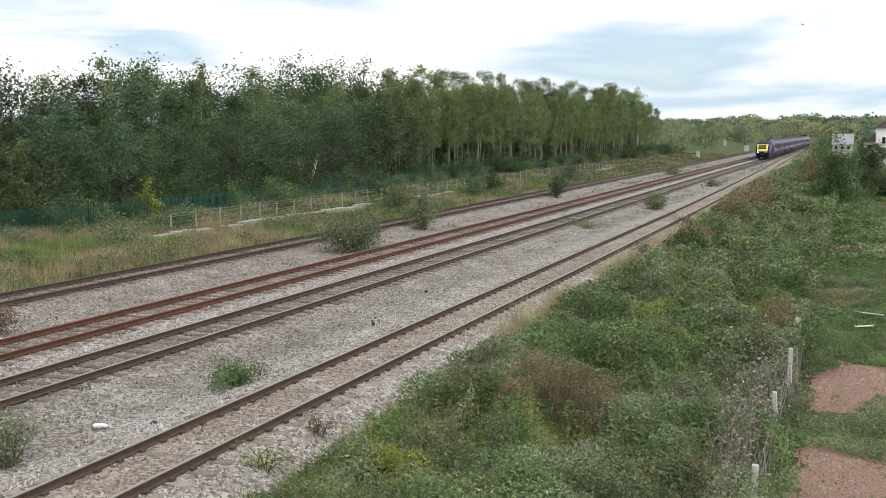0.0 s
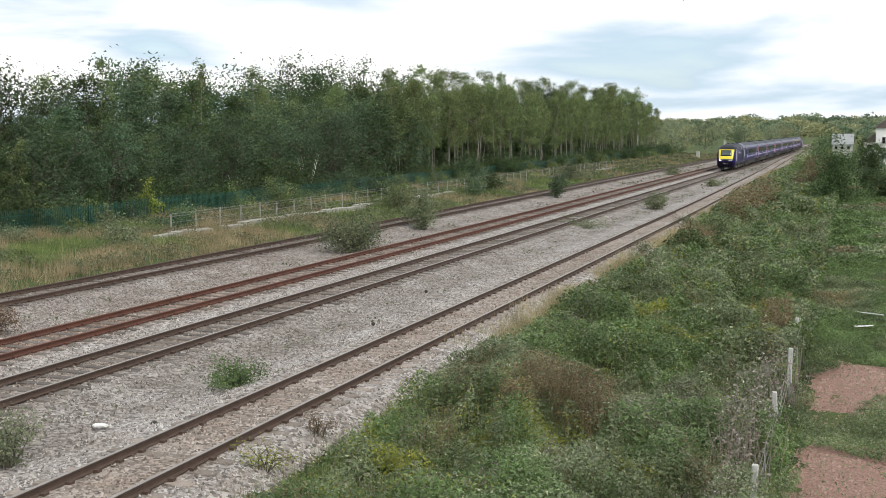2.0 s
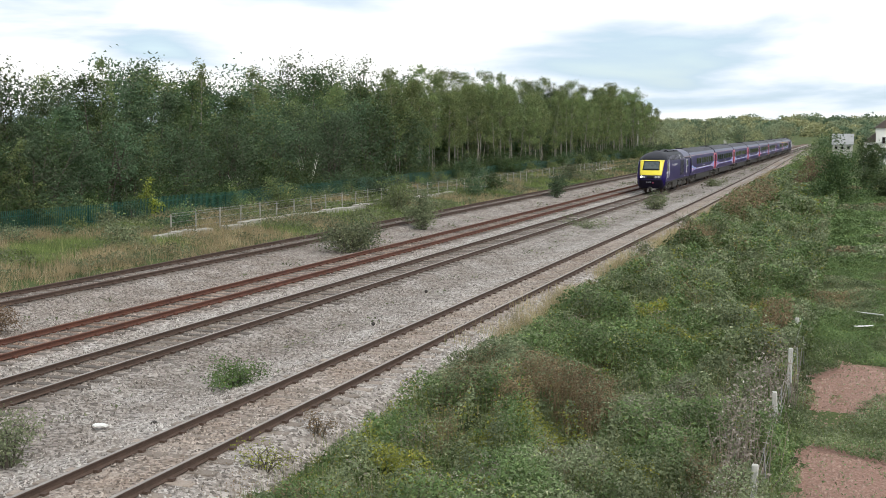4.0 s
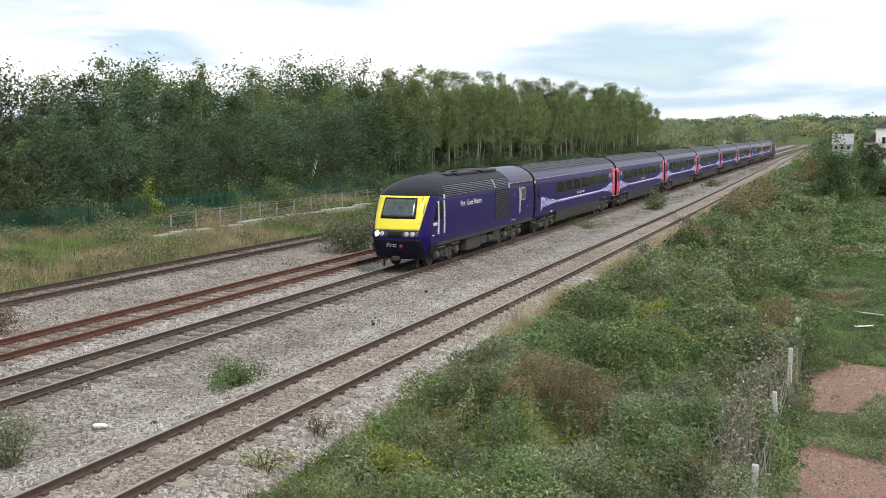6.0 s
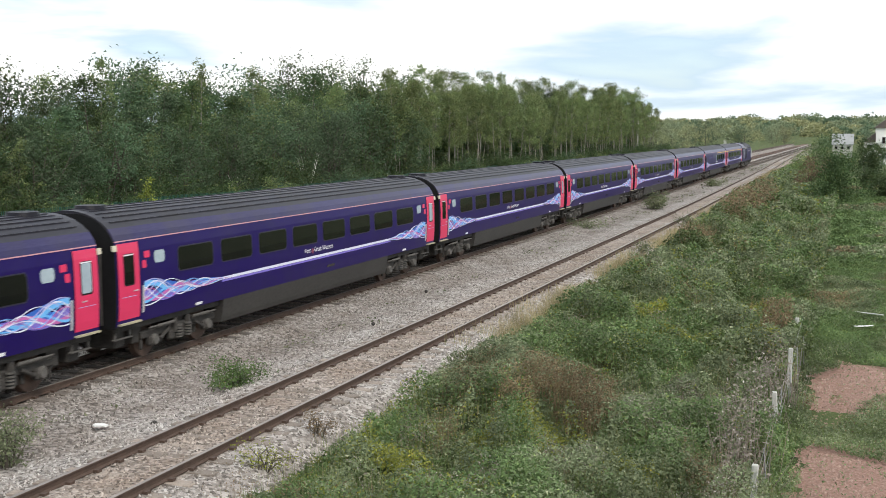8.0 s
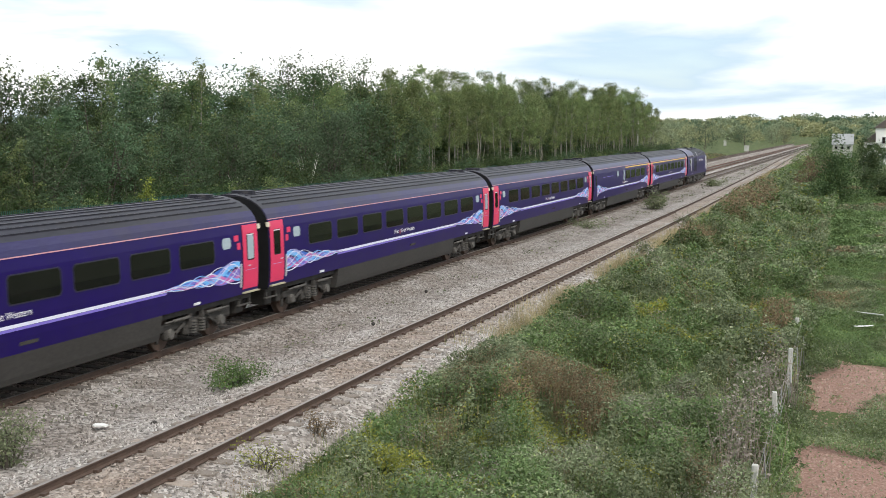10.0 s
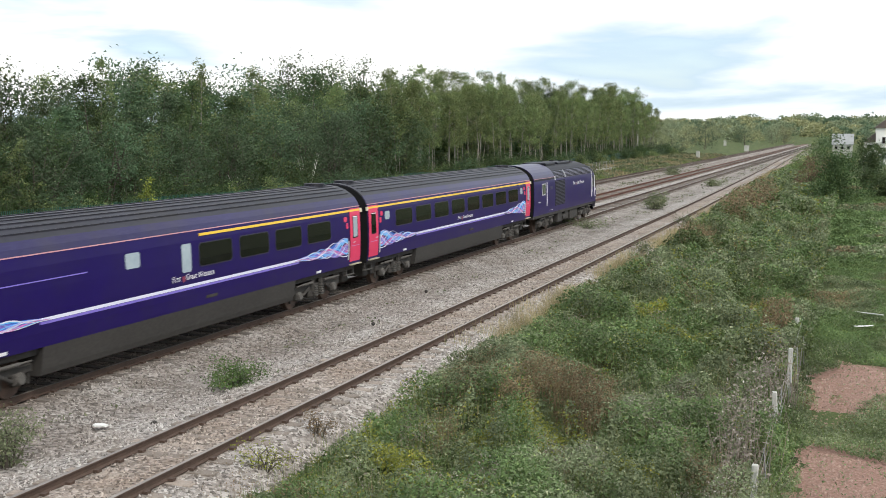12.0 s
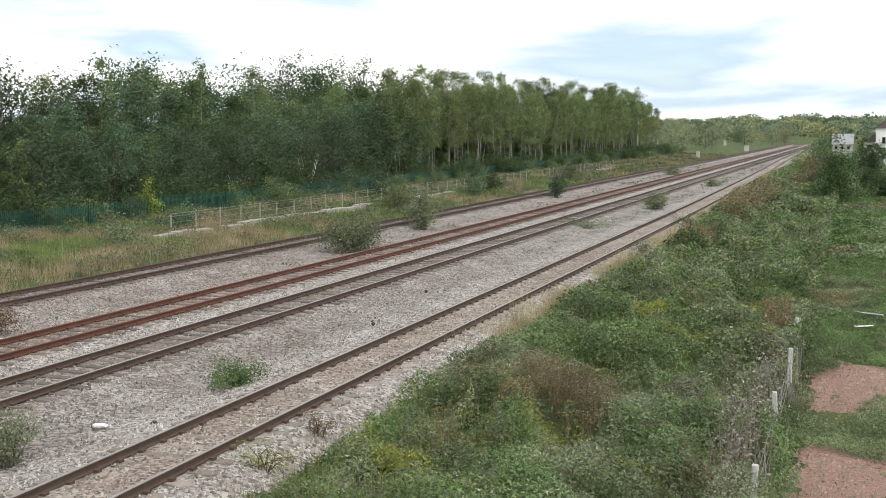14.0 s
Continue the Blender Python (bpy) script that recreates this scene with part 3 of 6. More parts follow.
def build_wood():
    rng = np.random.default_rng(21)
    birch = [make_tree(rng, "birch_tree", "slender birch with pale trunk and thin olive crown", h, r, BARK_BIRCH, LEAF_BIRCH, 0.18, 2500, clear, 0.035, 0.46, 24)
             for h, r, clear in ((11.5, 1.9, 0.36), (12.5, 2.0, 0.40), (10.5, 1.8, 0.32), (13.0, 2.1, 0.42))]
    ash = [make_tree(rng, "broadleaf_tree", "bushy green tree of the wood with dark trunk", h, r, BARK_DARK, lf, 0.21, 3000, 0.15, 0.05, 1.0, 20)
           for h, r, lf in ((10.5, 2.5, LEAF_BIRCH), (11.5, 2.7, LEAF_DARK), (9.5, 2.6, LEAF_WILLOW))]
    willow = [make_tree(rng, "willow_tree", "low spreading willow with grey-green leaves to the ground", h, r, BARK_DARK, lf, 0.18, 3000, 0.04, 0.06, 0.9, 16, 3)
              for h, r, lf in ((7.5, 2.9, LEAF_WILLOW), (8.5, 3.1, LEAF_DARK), (6.5, 2.7, LEAF_WILLOW))]
    # bushy edge at the near end
    y = 46.0
    while y < 126:
        plant(willow[rng.integers(3)], -48.3 + rng.uniform(-1.4, 1.2), y, rng, 0.95, 1.25)
        y += rng.uniform(2.6, 3.8)
    y = 50.0
    while y < 150:
        plant(willow[rng.integers(3)], -59.0 + rng.uniform(-0.9, 1.5), y, rng, 1.5, 1.7)
        y += rng.uniform(2.8, 4.0)
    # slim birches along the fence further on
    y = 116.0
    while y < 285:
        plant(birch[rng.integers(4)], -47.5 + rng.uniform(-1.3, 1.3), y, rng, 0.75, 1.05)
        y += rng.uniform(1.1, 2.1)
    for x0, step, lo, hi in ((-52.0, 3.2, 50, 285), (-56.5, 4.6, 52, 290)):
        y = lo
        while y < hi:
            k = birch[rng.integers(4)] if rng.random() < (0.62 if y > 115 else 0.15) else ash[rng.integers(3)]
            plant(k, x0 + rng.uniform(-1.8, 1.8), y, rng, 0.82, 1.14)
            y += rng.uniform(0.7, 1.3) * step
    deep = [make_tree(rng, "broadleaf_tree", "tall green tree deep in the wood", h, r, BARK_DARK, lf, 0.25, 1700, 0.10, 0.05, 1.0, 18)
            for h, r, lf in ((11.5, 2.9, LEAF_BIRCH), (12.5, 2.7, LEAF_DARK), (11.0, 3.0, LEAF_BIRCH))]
    for x0, lo, hi in ((-62.5, 140, 300),):
        y = lo
        while y < hi:
            plant(deep[rng.integers(3)], x0 + rng.uniform(-2, 2), y, rng, 0.85, 1.08)
            y += rng.uniform(2.6, 4.2)
    # half-grown saplings fill the gaps between the trunks
    young = [make_tree(rng, "young_tree", "half-grown sapling among the trunks of the wood", h, r, BARK_DARK, lf, 0.19, 1300, 0.05, 0.05, 0.7, 14)
             for h, r, lf in ((5.5, 1.5, LEAF_WILLOW), (6.5, 1.6, LEAF_BIRCH), (4.5, 1.5, LEAF_DARK))]
    y = 52.0
    while y < 280:
        plant(young[rng.integers(3)], (-49.5 if y < 118 else -51.5) + rng.uniform(-2.5, 2.8), y, rng, 0.7, 1.15)
        y += rng.uniform(1.3, 2.8)
    for i in range(5):
        plant(deep[rng.integers(3)], rng.uniform(-70, -56), rng.uniform(50, 100), rng, 0.95, 1.1)
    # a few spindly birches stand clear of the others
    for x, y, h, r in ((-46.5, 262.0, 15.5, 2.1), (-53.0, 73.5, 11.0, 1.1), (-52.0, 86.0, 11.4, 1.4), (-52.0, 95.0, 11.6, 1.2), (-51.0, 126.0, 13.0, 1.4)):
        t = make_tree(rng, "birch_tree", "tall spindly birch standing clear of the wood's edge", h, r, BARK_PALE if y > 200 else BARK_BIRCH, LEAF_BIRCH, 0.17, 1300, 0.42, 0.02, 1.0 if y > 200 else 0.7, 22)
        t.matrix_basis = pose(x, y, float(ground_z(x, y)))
    # bare forked stems at the edge
    for x, y, h in ((-46.0, 94.0, 4.0), (-46.3, 114.0, 3.2), (-46.4, 82.0, 2.6)):
        t = thing("dead_sapling", "bare pale forked sapling at the wood's edge", "dead tree")
        bm = bmesh.new()
        for i in range(6):
            a = rng.uniform(0, 6.283)
            mid = (0.22 * h * math.cos(a) * rng.uniform(0.2, 0.6), 0.22 * h * math.sin(a), h * rng.uniform(0.4, 0.55))
            tip = (mid[0] * 2.0 + rng.normal(0, 0.1), mid[1] * 2.3, h * rng.uniform(0.8, 1.0))
            rod(bm, (0.05 * math.cos(a), 0.05 * math.sin(a), -0.1), mid, 0.05, 0.035, 5)
            rod(bm, mid, tip, 0.035, 0.01, 5)
        part("stem", bm, BARK_PALE, t)
        t.matrix_basis = pose(x, y, float(ground_z(x, y)))
    # undergrowth behind the fence
    low = [make_shrub(rng, "undergrowth_bush", "dull green undergrowth bush along the wood's edge", h, r, lf, 0.13, 1100, "undergrowth at the wood's edge")
           for h, r, lf in ((2.0, 1.5, LEAF_WILLOW), (1.5, 1.3, LEAF_BIRCH), (2.6, 1.7, LEAF_DARK))]
    y = 50.0
    while y < 300:
        plant(low[rng.integers(3)], -45.6 + rng.uniform(-1.2, 0.8) + (2.2 if y > 120 and rng.random() < 0.4 else 0), y, rng, 0.8, 1.5)
        y += rng.uniform(1.2, 2.4)
    return birch, ash, willow, low


BIRCH, ASH, WILLOW, LOW = build_wood()


# ---- weeds, grasses and shrubs ----
def patchiness(x, y, scale, seed):
    return noise.noise((x * scale + seed * 13.7, y * scale - seed * 7.1, seed * 3.3)) * 0.5 + 0.5


def blades(rng, roots, height, width, lean=0.35):
    """Narrow tapering blades from their roots, as quads."""
    k = len(roots)
    ang = rng.uniform(0, 2 * math.pi, k)
    side = np.stack([np.cos(ang), np.sin(ang), np.zeros(k)], 1) * (width * 0.5)
    h = height * rng.uniform(0.55, 1.25, k)
    tip = roots + np.stack([rng.normal(0, lean, k) * h, rng.normal(0, lean, k) * h, h], 1)
    return np.stack([roots - side * 1.1, roots + side * 1.1, tip], 1)


def leafy(rng, centre, spread, height, count, size):
    """Leaves of a low weedy clump."""
    p = rng.normal(0, spread, (count, 3))
    p[:, 2] = height * rng.beta(1.6, 1.3, count)
    p[:, :2] *= (1.15 - 0.4 * p[:, 2:3] / max(height, 0.01))
    return leaf_quads(rng, p + centre, size * 1.12, 0.35, 1.5, three=True)


def stuff(name, quads, material, label, category):
    ob = quads_object(name, np.concatenate(quads), material)
    return tagged(ob, label, category, kind="stuff")


def field_noise(x, y, scale, seed):
    """Smooth random values between 0 and 1 over the plan."""
    table = np.random.default_rng(900 + seed).random((64, 64))
    fx, fy = np.asarray(x, float) * scale + 7.3 * seed, np.asarray(y, float) * scale + 3.1 * seed
    i, j = np.floor(fx).astype(int), np.floor(fy).astype(int)
    a, b = fx - i, fy - j
    a, b = a * a * (3 - 2 * a), b * b * (3 - 2 * b)
    i0, i1, j0, j1 = i % 64, (i + 1) % 64, j % 64, (j + 1) % 64
    return (table[i0, j0] * (1 - a) + table[i1, j0] * a) * (1 - b) + (table[i0, j1] * (1 - a) + table[i1, j1] * a) * b


def within(x, y, spots):
    """Whether points lie in one of some ragged oval patches (x, y, half width, half length)."""
    wob = 0.55 * (field_noise(x, y, 2.2, 31) - 0.5) + 0.35 * (field_noise(x, y, 5.0, 32) - 0.5)
    hit = np.zeros(len(x), bool)
    for cx, cy, rx, ry in spots:
        hit |= np.hypot((x - cx) / rx, (y - cy) / ry) + wob < 1.0
    return hit


DOCK = [(-6.0, 24.6, 0.75, 1.2), (-5.0, 23.6, 0.50, 1.2), (-6.6, 22.9, 0.40, 0.7), (-7.5, 92.0, 1.5, 14.0), (-8.2, 64.0, 0.7, 4.0), (-2.2, 37.5, 0.5, 1.6)]
FLUFF = [(-3.6, 26.6, 0.6, 1.2), (-1.95, 24.6, 0.45, 1.5), (-4.7, 19.9, 0.7, 0.9), (-6.0, 17.4, 0.8, 0.8), (-2.2, 19.0, 0.7, 1.0), (-4.3, 24.5, 0.5, 0.9), (-2.0, 32.5, 0.4, 1.2)]
RAGWORT = [(-5.6, 21.7, 0.45, 0.8), (-6.7, 20.9, 0.4, 0.7), (-4.2, 35.0, 0.6, 1.4), (-9.35, 23.4, 0.45, 0.9), (-7.6, 19.2, 0.5, 0.8), (-9.1, 19.9, 0.5, 0.9), (-9.5, 17.2, 0.4, 0.7),
           (-3.3, 43.0, 0.6, 1.8), (-6.6, 40.0, 0.5, 1.5)]
NETTLE = [(-7.2, 30.5, 1.6, 3.4), (-4.6, 30.8, 1.1, 2.4), (-3.3, 22.6, 1.0, 1.8), (-6.0, 37.0, 1.6, 4.0), (-2.9, 46.0, 1.2, 5.0)]
HOLLOWS = [(-5.6, 22.9, 0.45, 0.9), (-3.1, 31.0, 0.5, 1.6), (-1.7, 21.6, 0.5, 1.4), (-4.9, 27.6, 0.5, 0.8), (-3.0, 25.2, 0.4, 0.9), (-7.0, 22.2, 0.4, 0.8)]


def canopy(x, y):
    """Height of the weeds over the bank: domed lumps with hollows between, low at the ballast's edge."""
    lump = 0.46 * field_noise(x, y, 0.42, 1) + 0.34 * field_noise(x, y, 0.95, 2) + 0.20 * field_noise(x, y, 2.1, 3)
    lump = smooth01(0.30, 0.68, lump)
    h = 0.10 + smooth01(-10.0, -8.5, x) * (0.14 + 1.02 * lump)
    h = h * np.where(within(x, y, HOLLOWS), 0.35, 1.0) + np.where(within(x, y, DOCK), 0.32, 0.0)
    h = h * (1 - 0.45 * smooth01(-1.7, -0.9, x)) * (1 + 0.55 * smooth01(55, 110, y))
    return h


def build_bank():
    rng = np.random.default_rng(33)
    kinds = {k: [] for k in ("nettle", "dark", "sage", "lime", "dead", "fluff", "grass", "straw")}
    east = lambda y: -1.15 - 0.004 * y
    for y0, y1, density, leaf in ((15.5, 22.0, 1900, 0.049), (22.0, 32.0, 1450, 0.057), (32.0, 50.0, 700, 0.079), (50.0, 80.0, 370, 0.102), (80.0, 180.0, 125, 0.17)):
        n = int((y1 - y0) * 8.9 * density)
        x, y = rng.uniform(-9.9, -1.0, n), rng.uniform(y0, y1, n)
        x = x - np.interp(y, SHIFT_Y, SHIFT_X) * smooth01(-3.0, -9.0, x)
        ok = x < east(y) + 0.5 * (field_noise(x, y, 0.8, 33) - 0.5)
        x, y = x[ok], y[ok]
        n = len(x)
        h = canopy(x, y)
        up = 1 - 0.62 * rng.random(n) ** 1.5
        z = ground_z(x, y) + h * up + rng.normal(0, 0.035, n)
        p = np.stack([x + rng.normal(0, 0.03, n), y, z], 1)
        v = field_noise(x, y, 0.30, 4) + 0.30 * (field_noise(x, y, 1.2, 5) - 0.5) + rng.normal(0, 0.05, n)
        kind = np.where(v < 0.40, 0, np.where(v < 0.58, 1, np.where(v < 0.68, 2, np.where(v < 0.86, 0, 3))))     # sage, nettle, lime, dark
        kind = np.where((kind == 2) & (rng.random(n) < 0.72), 0, kind)
        kind = np.where(within(x, y, NETTLE) & (rng.random(n) < 0.7), 1, kind)
        kind = np.where(within(x, y, RAGWORT) & (rng.random(n) < 0.8), 2, kind)
        dry = 0.65 * field_noise(x, y, 0.75, 6) + 0.35 * field_noise(x, y, 2.0, 7)
        kind = np.where((dry > 0.70) & (rng.random(n) < 0.42), np.where(field_noise(x, y, 0.4, 8) > 0.5, 4, 5), kind)
        kind = np.where((dry < 0.25) & (rng.random(n) < 0.5), 2, kind)
        kind = np.where(within(x, y, FLUFF) & (rng.random(n) < 0.55), 4, kind)
        kind = np.where(within(x, y, DOCK) & (rng.random(n) < 0.82), 5, kind)
        kind = np.where((x < -9.0 - np.interp(y, SHIFT_Y, SHIFT_X)) & (rng.random(n) < 0.6), 6, kind)
        for code, name, size, stretch in ((0, "sage", 1.0, 1.7), (1, "nettle", 1.12, 1.5), (2, "lime", 0.9, 1.4), (3, "dark", 1.1, 1.5), (4, "fluff", 0.62, 1.2), (5, "dead", 0.62, 2.2)):
            q = p[kind == code]
            if len(q):
                kinds[name].append(leaf_quads(rng, q, leaf * size, 0.4, stretch, three=True))
        grow = leaf / 0.05
        # upright stalks: dock and willowherb gone to seed, thin grasses between the leaves
        for code, name, share, high, wide in ((5, "dead", 0.09, 0.55, 0.013), (4, "dead", 0.035, 0.42, 0.010), (0, "straw", 0.020, 0.42, 0.008), (0, "grass", 0.08, 0.42, 0.012), (1, "grass", 0.08, 0.42, 0.012), (3, "grass", 0.05, 0.40, 0.012)):
            pick = (kind == code) & (rng.random(n) < share)
            r = np.stack([x[pick], y[pick], ground_z(x[pick], y[pick]) + h[pick] * 0.45], 1)
            if len(r):
                st = blades(rng, r, high, wide * grow, 0.16)
                kinds[name].append(st)
                if code in (4, 5):
                    tips = np.repeat(st[:, 2], 7, 0)
                    tips = tips + rng.normal(0, 1, tips.shape) * ((0.04, 0.04, 0.13) if code == 5 else (0.05, 0.05, 0.05))
                    kinds["dead" if code == 5 else "fluff"].append(leaf_quads(rng, tips, leaf * 0.5, 0.8, 1.4, three=True))
    # dry straw along the ballast's edge, in uneven tufts
    for y0, y1, count, wide in ((24, 40, 330, 0.010), (40, 80, 560, 0.018), (80, 180, 620, 0.036)):
        x, y = rng.normal(-9.66, 0.26, count), rng.uniform(y0, y1, count)
        ok = field_noise(x * 0, y, 0.22, 41) + 0.3 * (field_noise(x, y, 0.9, 42) - 0.5) > (0.47 if y0 < 40 else 0.36)
        x, y = x[ok] - np.interp(y[ok], SHIFT_Y, SHIFT_X), y[ok]
        for cx, cy in zip(x, y):
            s = 0.16 * (1 + cy / 90)
            r = np.array([cx, cy, float(np.maximum(ground_z(cx, cy), ballast_z(np.array([min(cx, -9.35)]))[0]))]) + rng.normal(0, 1, (26, 3)) * (s, s * 1.5, 0)
            kinds["straw"].append(blades(rng, r, 0.36 + 0.2 * rng.random(), wide, 0.26))
            if rng.random() < 0.35:
                kinds["grass"].append(blades(rng, r[:12], 0.4, wide, 0.3))
    # the field: low growth in drifts round the bare earth
    for y0, y1, density, leaf in ((20.0, 40.0, 900, 0.046), (40.0, 62.0, 520, 0.066), (62.0, 170.0, 170, 0.15)):
        n = int((y1 - y0) * 7.0 * density)
        x, y = rng.uniform(-1.6, 5.4, n), rng.uniform(y0, y1, n)
        bare = bare_earth(x, y)
        ok = (x < 0.062 * y + 0.6) & (x > east(y) - 0.3) & (~bare | (rng.random(n) < 0.05))
        x, y, bare = x[ok], y[ok], bare[ok]
        n = len(x)
        drift = smooth01(0.35, 0.75, 0.6 * field_noise(x, y, 0.6, 51) + 0.4 * field_noise(x, y, 1.5, 52))
        h = np.where(bare, 0.05, 0.06 + 0.32 * drift + 0.4 * (y > 58) * field_noise(x, y, 0.2, 53))
        p = np.stack([x, y, ground_z(x, y) + h * (1 - 0.7 * rng.random(n) ** 1.4)], 1)
        v = field_noise(x, y, 0.4, 54) + rng.normal(0, 0.08, n)
        for name, pick in (("nettle", v > 0.40), ("sage", (v <= 0.40) & (v > 0.13)), ("dead", v <= 0.13)):
            kinds[name].append(leaf_quads(rng, p[pick], leaf * 0.9, 0.4, 1.8, three=True))
        pick = (rng.random(n) < 0.10) & ~bare
        kinds["grass"].append(blades(rng, p[pick] * (1, 1, 1) - (0, 0, 0.05), 0.16, 0.012 * leaf / 0.05, 0.5))
    for k, mat, label, cat in (("nettle", LEAF_NETTLE, "dense green nettles covering the bank", "weeds"), ("sage", LEAF_SAGE, "dull grey-green weeds covering the bank", "weeds"),
                               ("dark", LEAF_BRAMBLE, "dark green bramble leaves on the bank", "weeds"),
                               ("lime", LEAF_LIME, "yellow-green ragwort patches on the bank", "weeds"), ("dead", LEAF_DEAD, "tall dead brown dock stalks on the bank", "weeds"),
                               ("fluff", LEAF_FLUFF, "pale fluffy thistle heads on the bank", "weeds"), ("grass", GRASS_GREEN, "long green grass on the bank", "grass"),
                               ("straw", GRASS_STRAW, "dry straw-coloured grass at the ballast edge", "grass")):
        stuff("weeds" if cat == "weeds" else "grass", kinds[k], mat, label, cat)


def bare_earth(x, y):
    """Where the field beyond the fence is bare reddish soil: two ragged patches."""
    wob = 2.4 * (field_noise(x, y, 0.5, 61) - 0.5) + 1.2 * (field_noise(x, y, 1.6, 62) - 0.5)
    yy = y + wob
    return (x + 0.5 * wob > -0.85) & ((yy < 25.6) | ((yy > 29.4) & (yy < 35.0)))


def build_clods():
    """Crumbled soil and stones lying on the bare earth."""
    rng = np.random.default_rng(63)
    n = 9000
    x, y = rng.uniform(-1.0, 2.6, n), rng.uniform(20, 36, n)
    ok = bare_earth(x, y)
    x, y = x[ok], y[ok]
    n = len(x)
    s = 0.014 + 0.06 * rng.random(n) ** 5
    base = np.array([(1, 0.2, -0.4), (-0.2, 1, -0.4), (-1, -0.1, -0.4), (0.1, -1, -0.4), (0, 0, 0.7)], float)
    pts = base[None] * s[:, None, None] + rng.normal(0, 0.25, (n, 5, 3)) * s[:, None, None] + np.stack([x, y, ground_z(x, y)], 1)[:, None]
    tri = pts[:, [0, 1, 4, 1, 2, 4, 2, 3, 4, 3, 0, 4]].reshape(-1, 3, 3)
    stuff("soil_clods", [tri], CLOD, "crumbled reddish soil and small stones", "soil")


def build_far_verge():
    """Grass and low weeds between the far line and the wood, and sprigs in the ballast."""
    rng = np.random.default_rng(35)
    grass, straw, weeds = [], [], []
    for y0, y1, density, leaf in ((30, 75, 4.2, 0.13), (75, 150, 1.8, 0.2), (150, 300, 0.7, 0.34)):
        for i in range(int((y1 - y0) * 14.5 * density)):
            x, y = rng.uniform(-45.2, -30.7), rng.uniform(y0, y1)
            if x < -0.9 * y or abs(x + 35.7) < 0.45:
                continue
            c = np.array([x, y, float(ground_z(x, y))])
            g = leaf / 0.13
            tone = patchiness(x, y, 0.16, 12)
            if x > -31.6 and rng.random() < 0.5:
                continue
            r = c + rng.normal(0, 0.3, (22, 3)) * (1, 1, 0)
            if tone > 0.50:
                straw.append(blades(rng, r, 0.5, 0.022 * g, 0.3))
            else:
                grass.append(blades(rng, r, 0.42, 0.024 * g, 0.35))
            if patchiness(x, y, 0.3, 14) > 0.52:
                weeds.append(leafy(rng, c, 0.34, 0.3 + 0.4 * tone, 26, leaf * 0.66))
    stuff("grass", grass, GRASS_GREEN, "green grass beside the far line", "grass")
    stuff("grass", straw, GRASS_STRAW, "dry straw-coloured grass beside the far line", "grass")
    stuff("weeds", weeds, LEAF_SAGE, "low grey-green weeds beside the far line", "weeds")


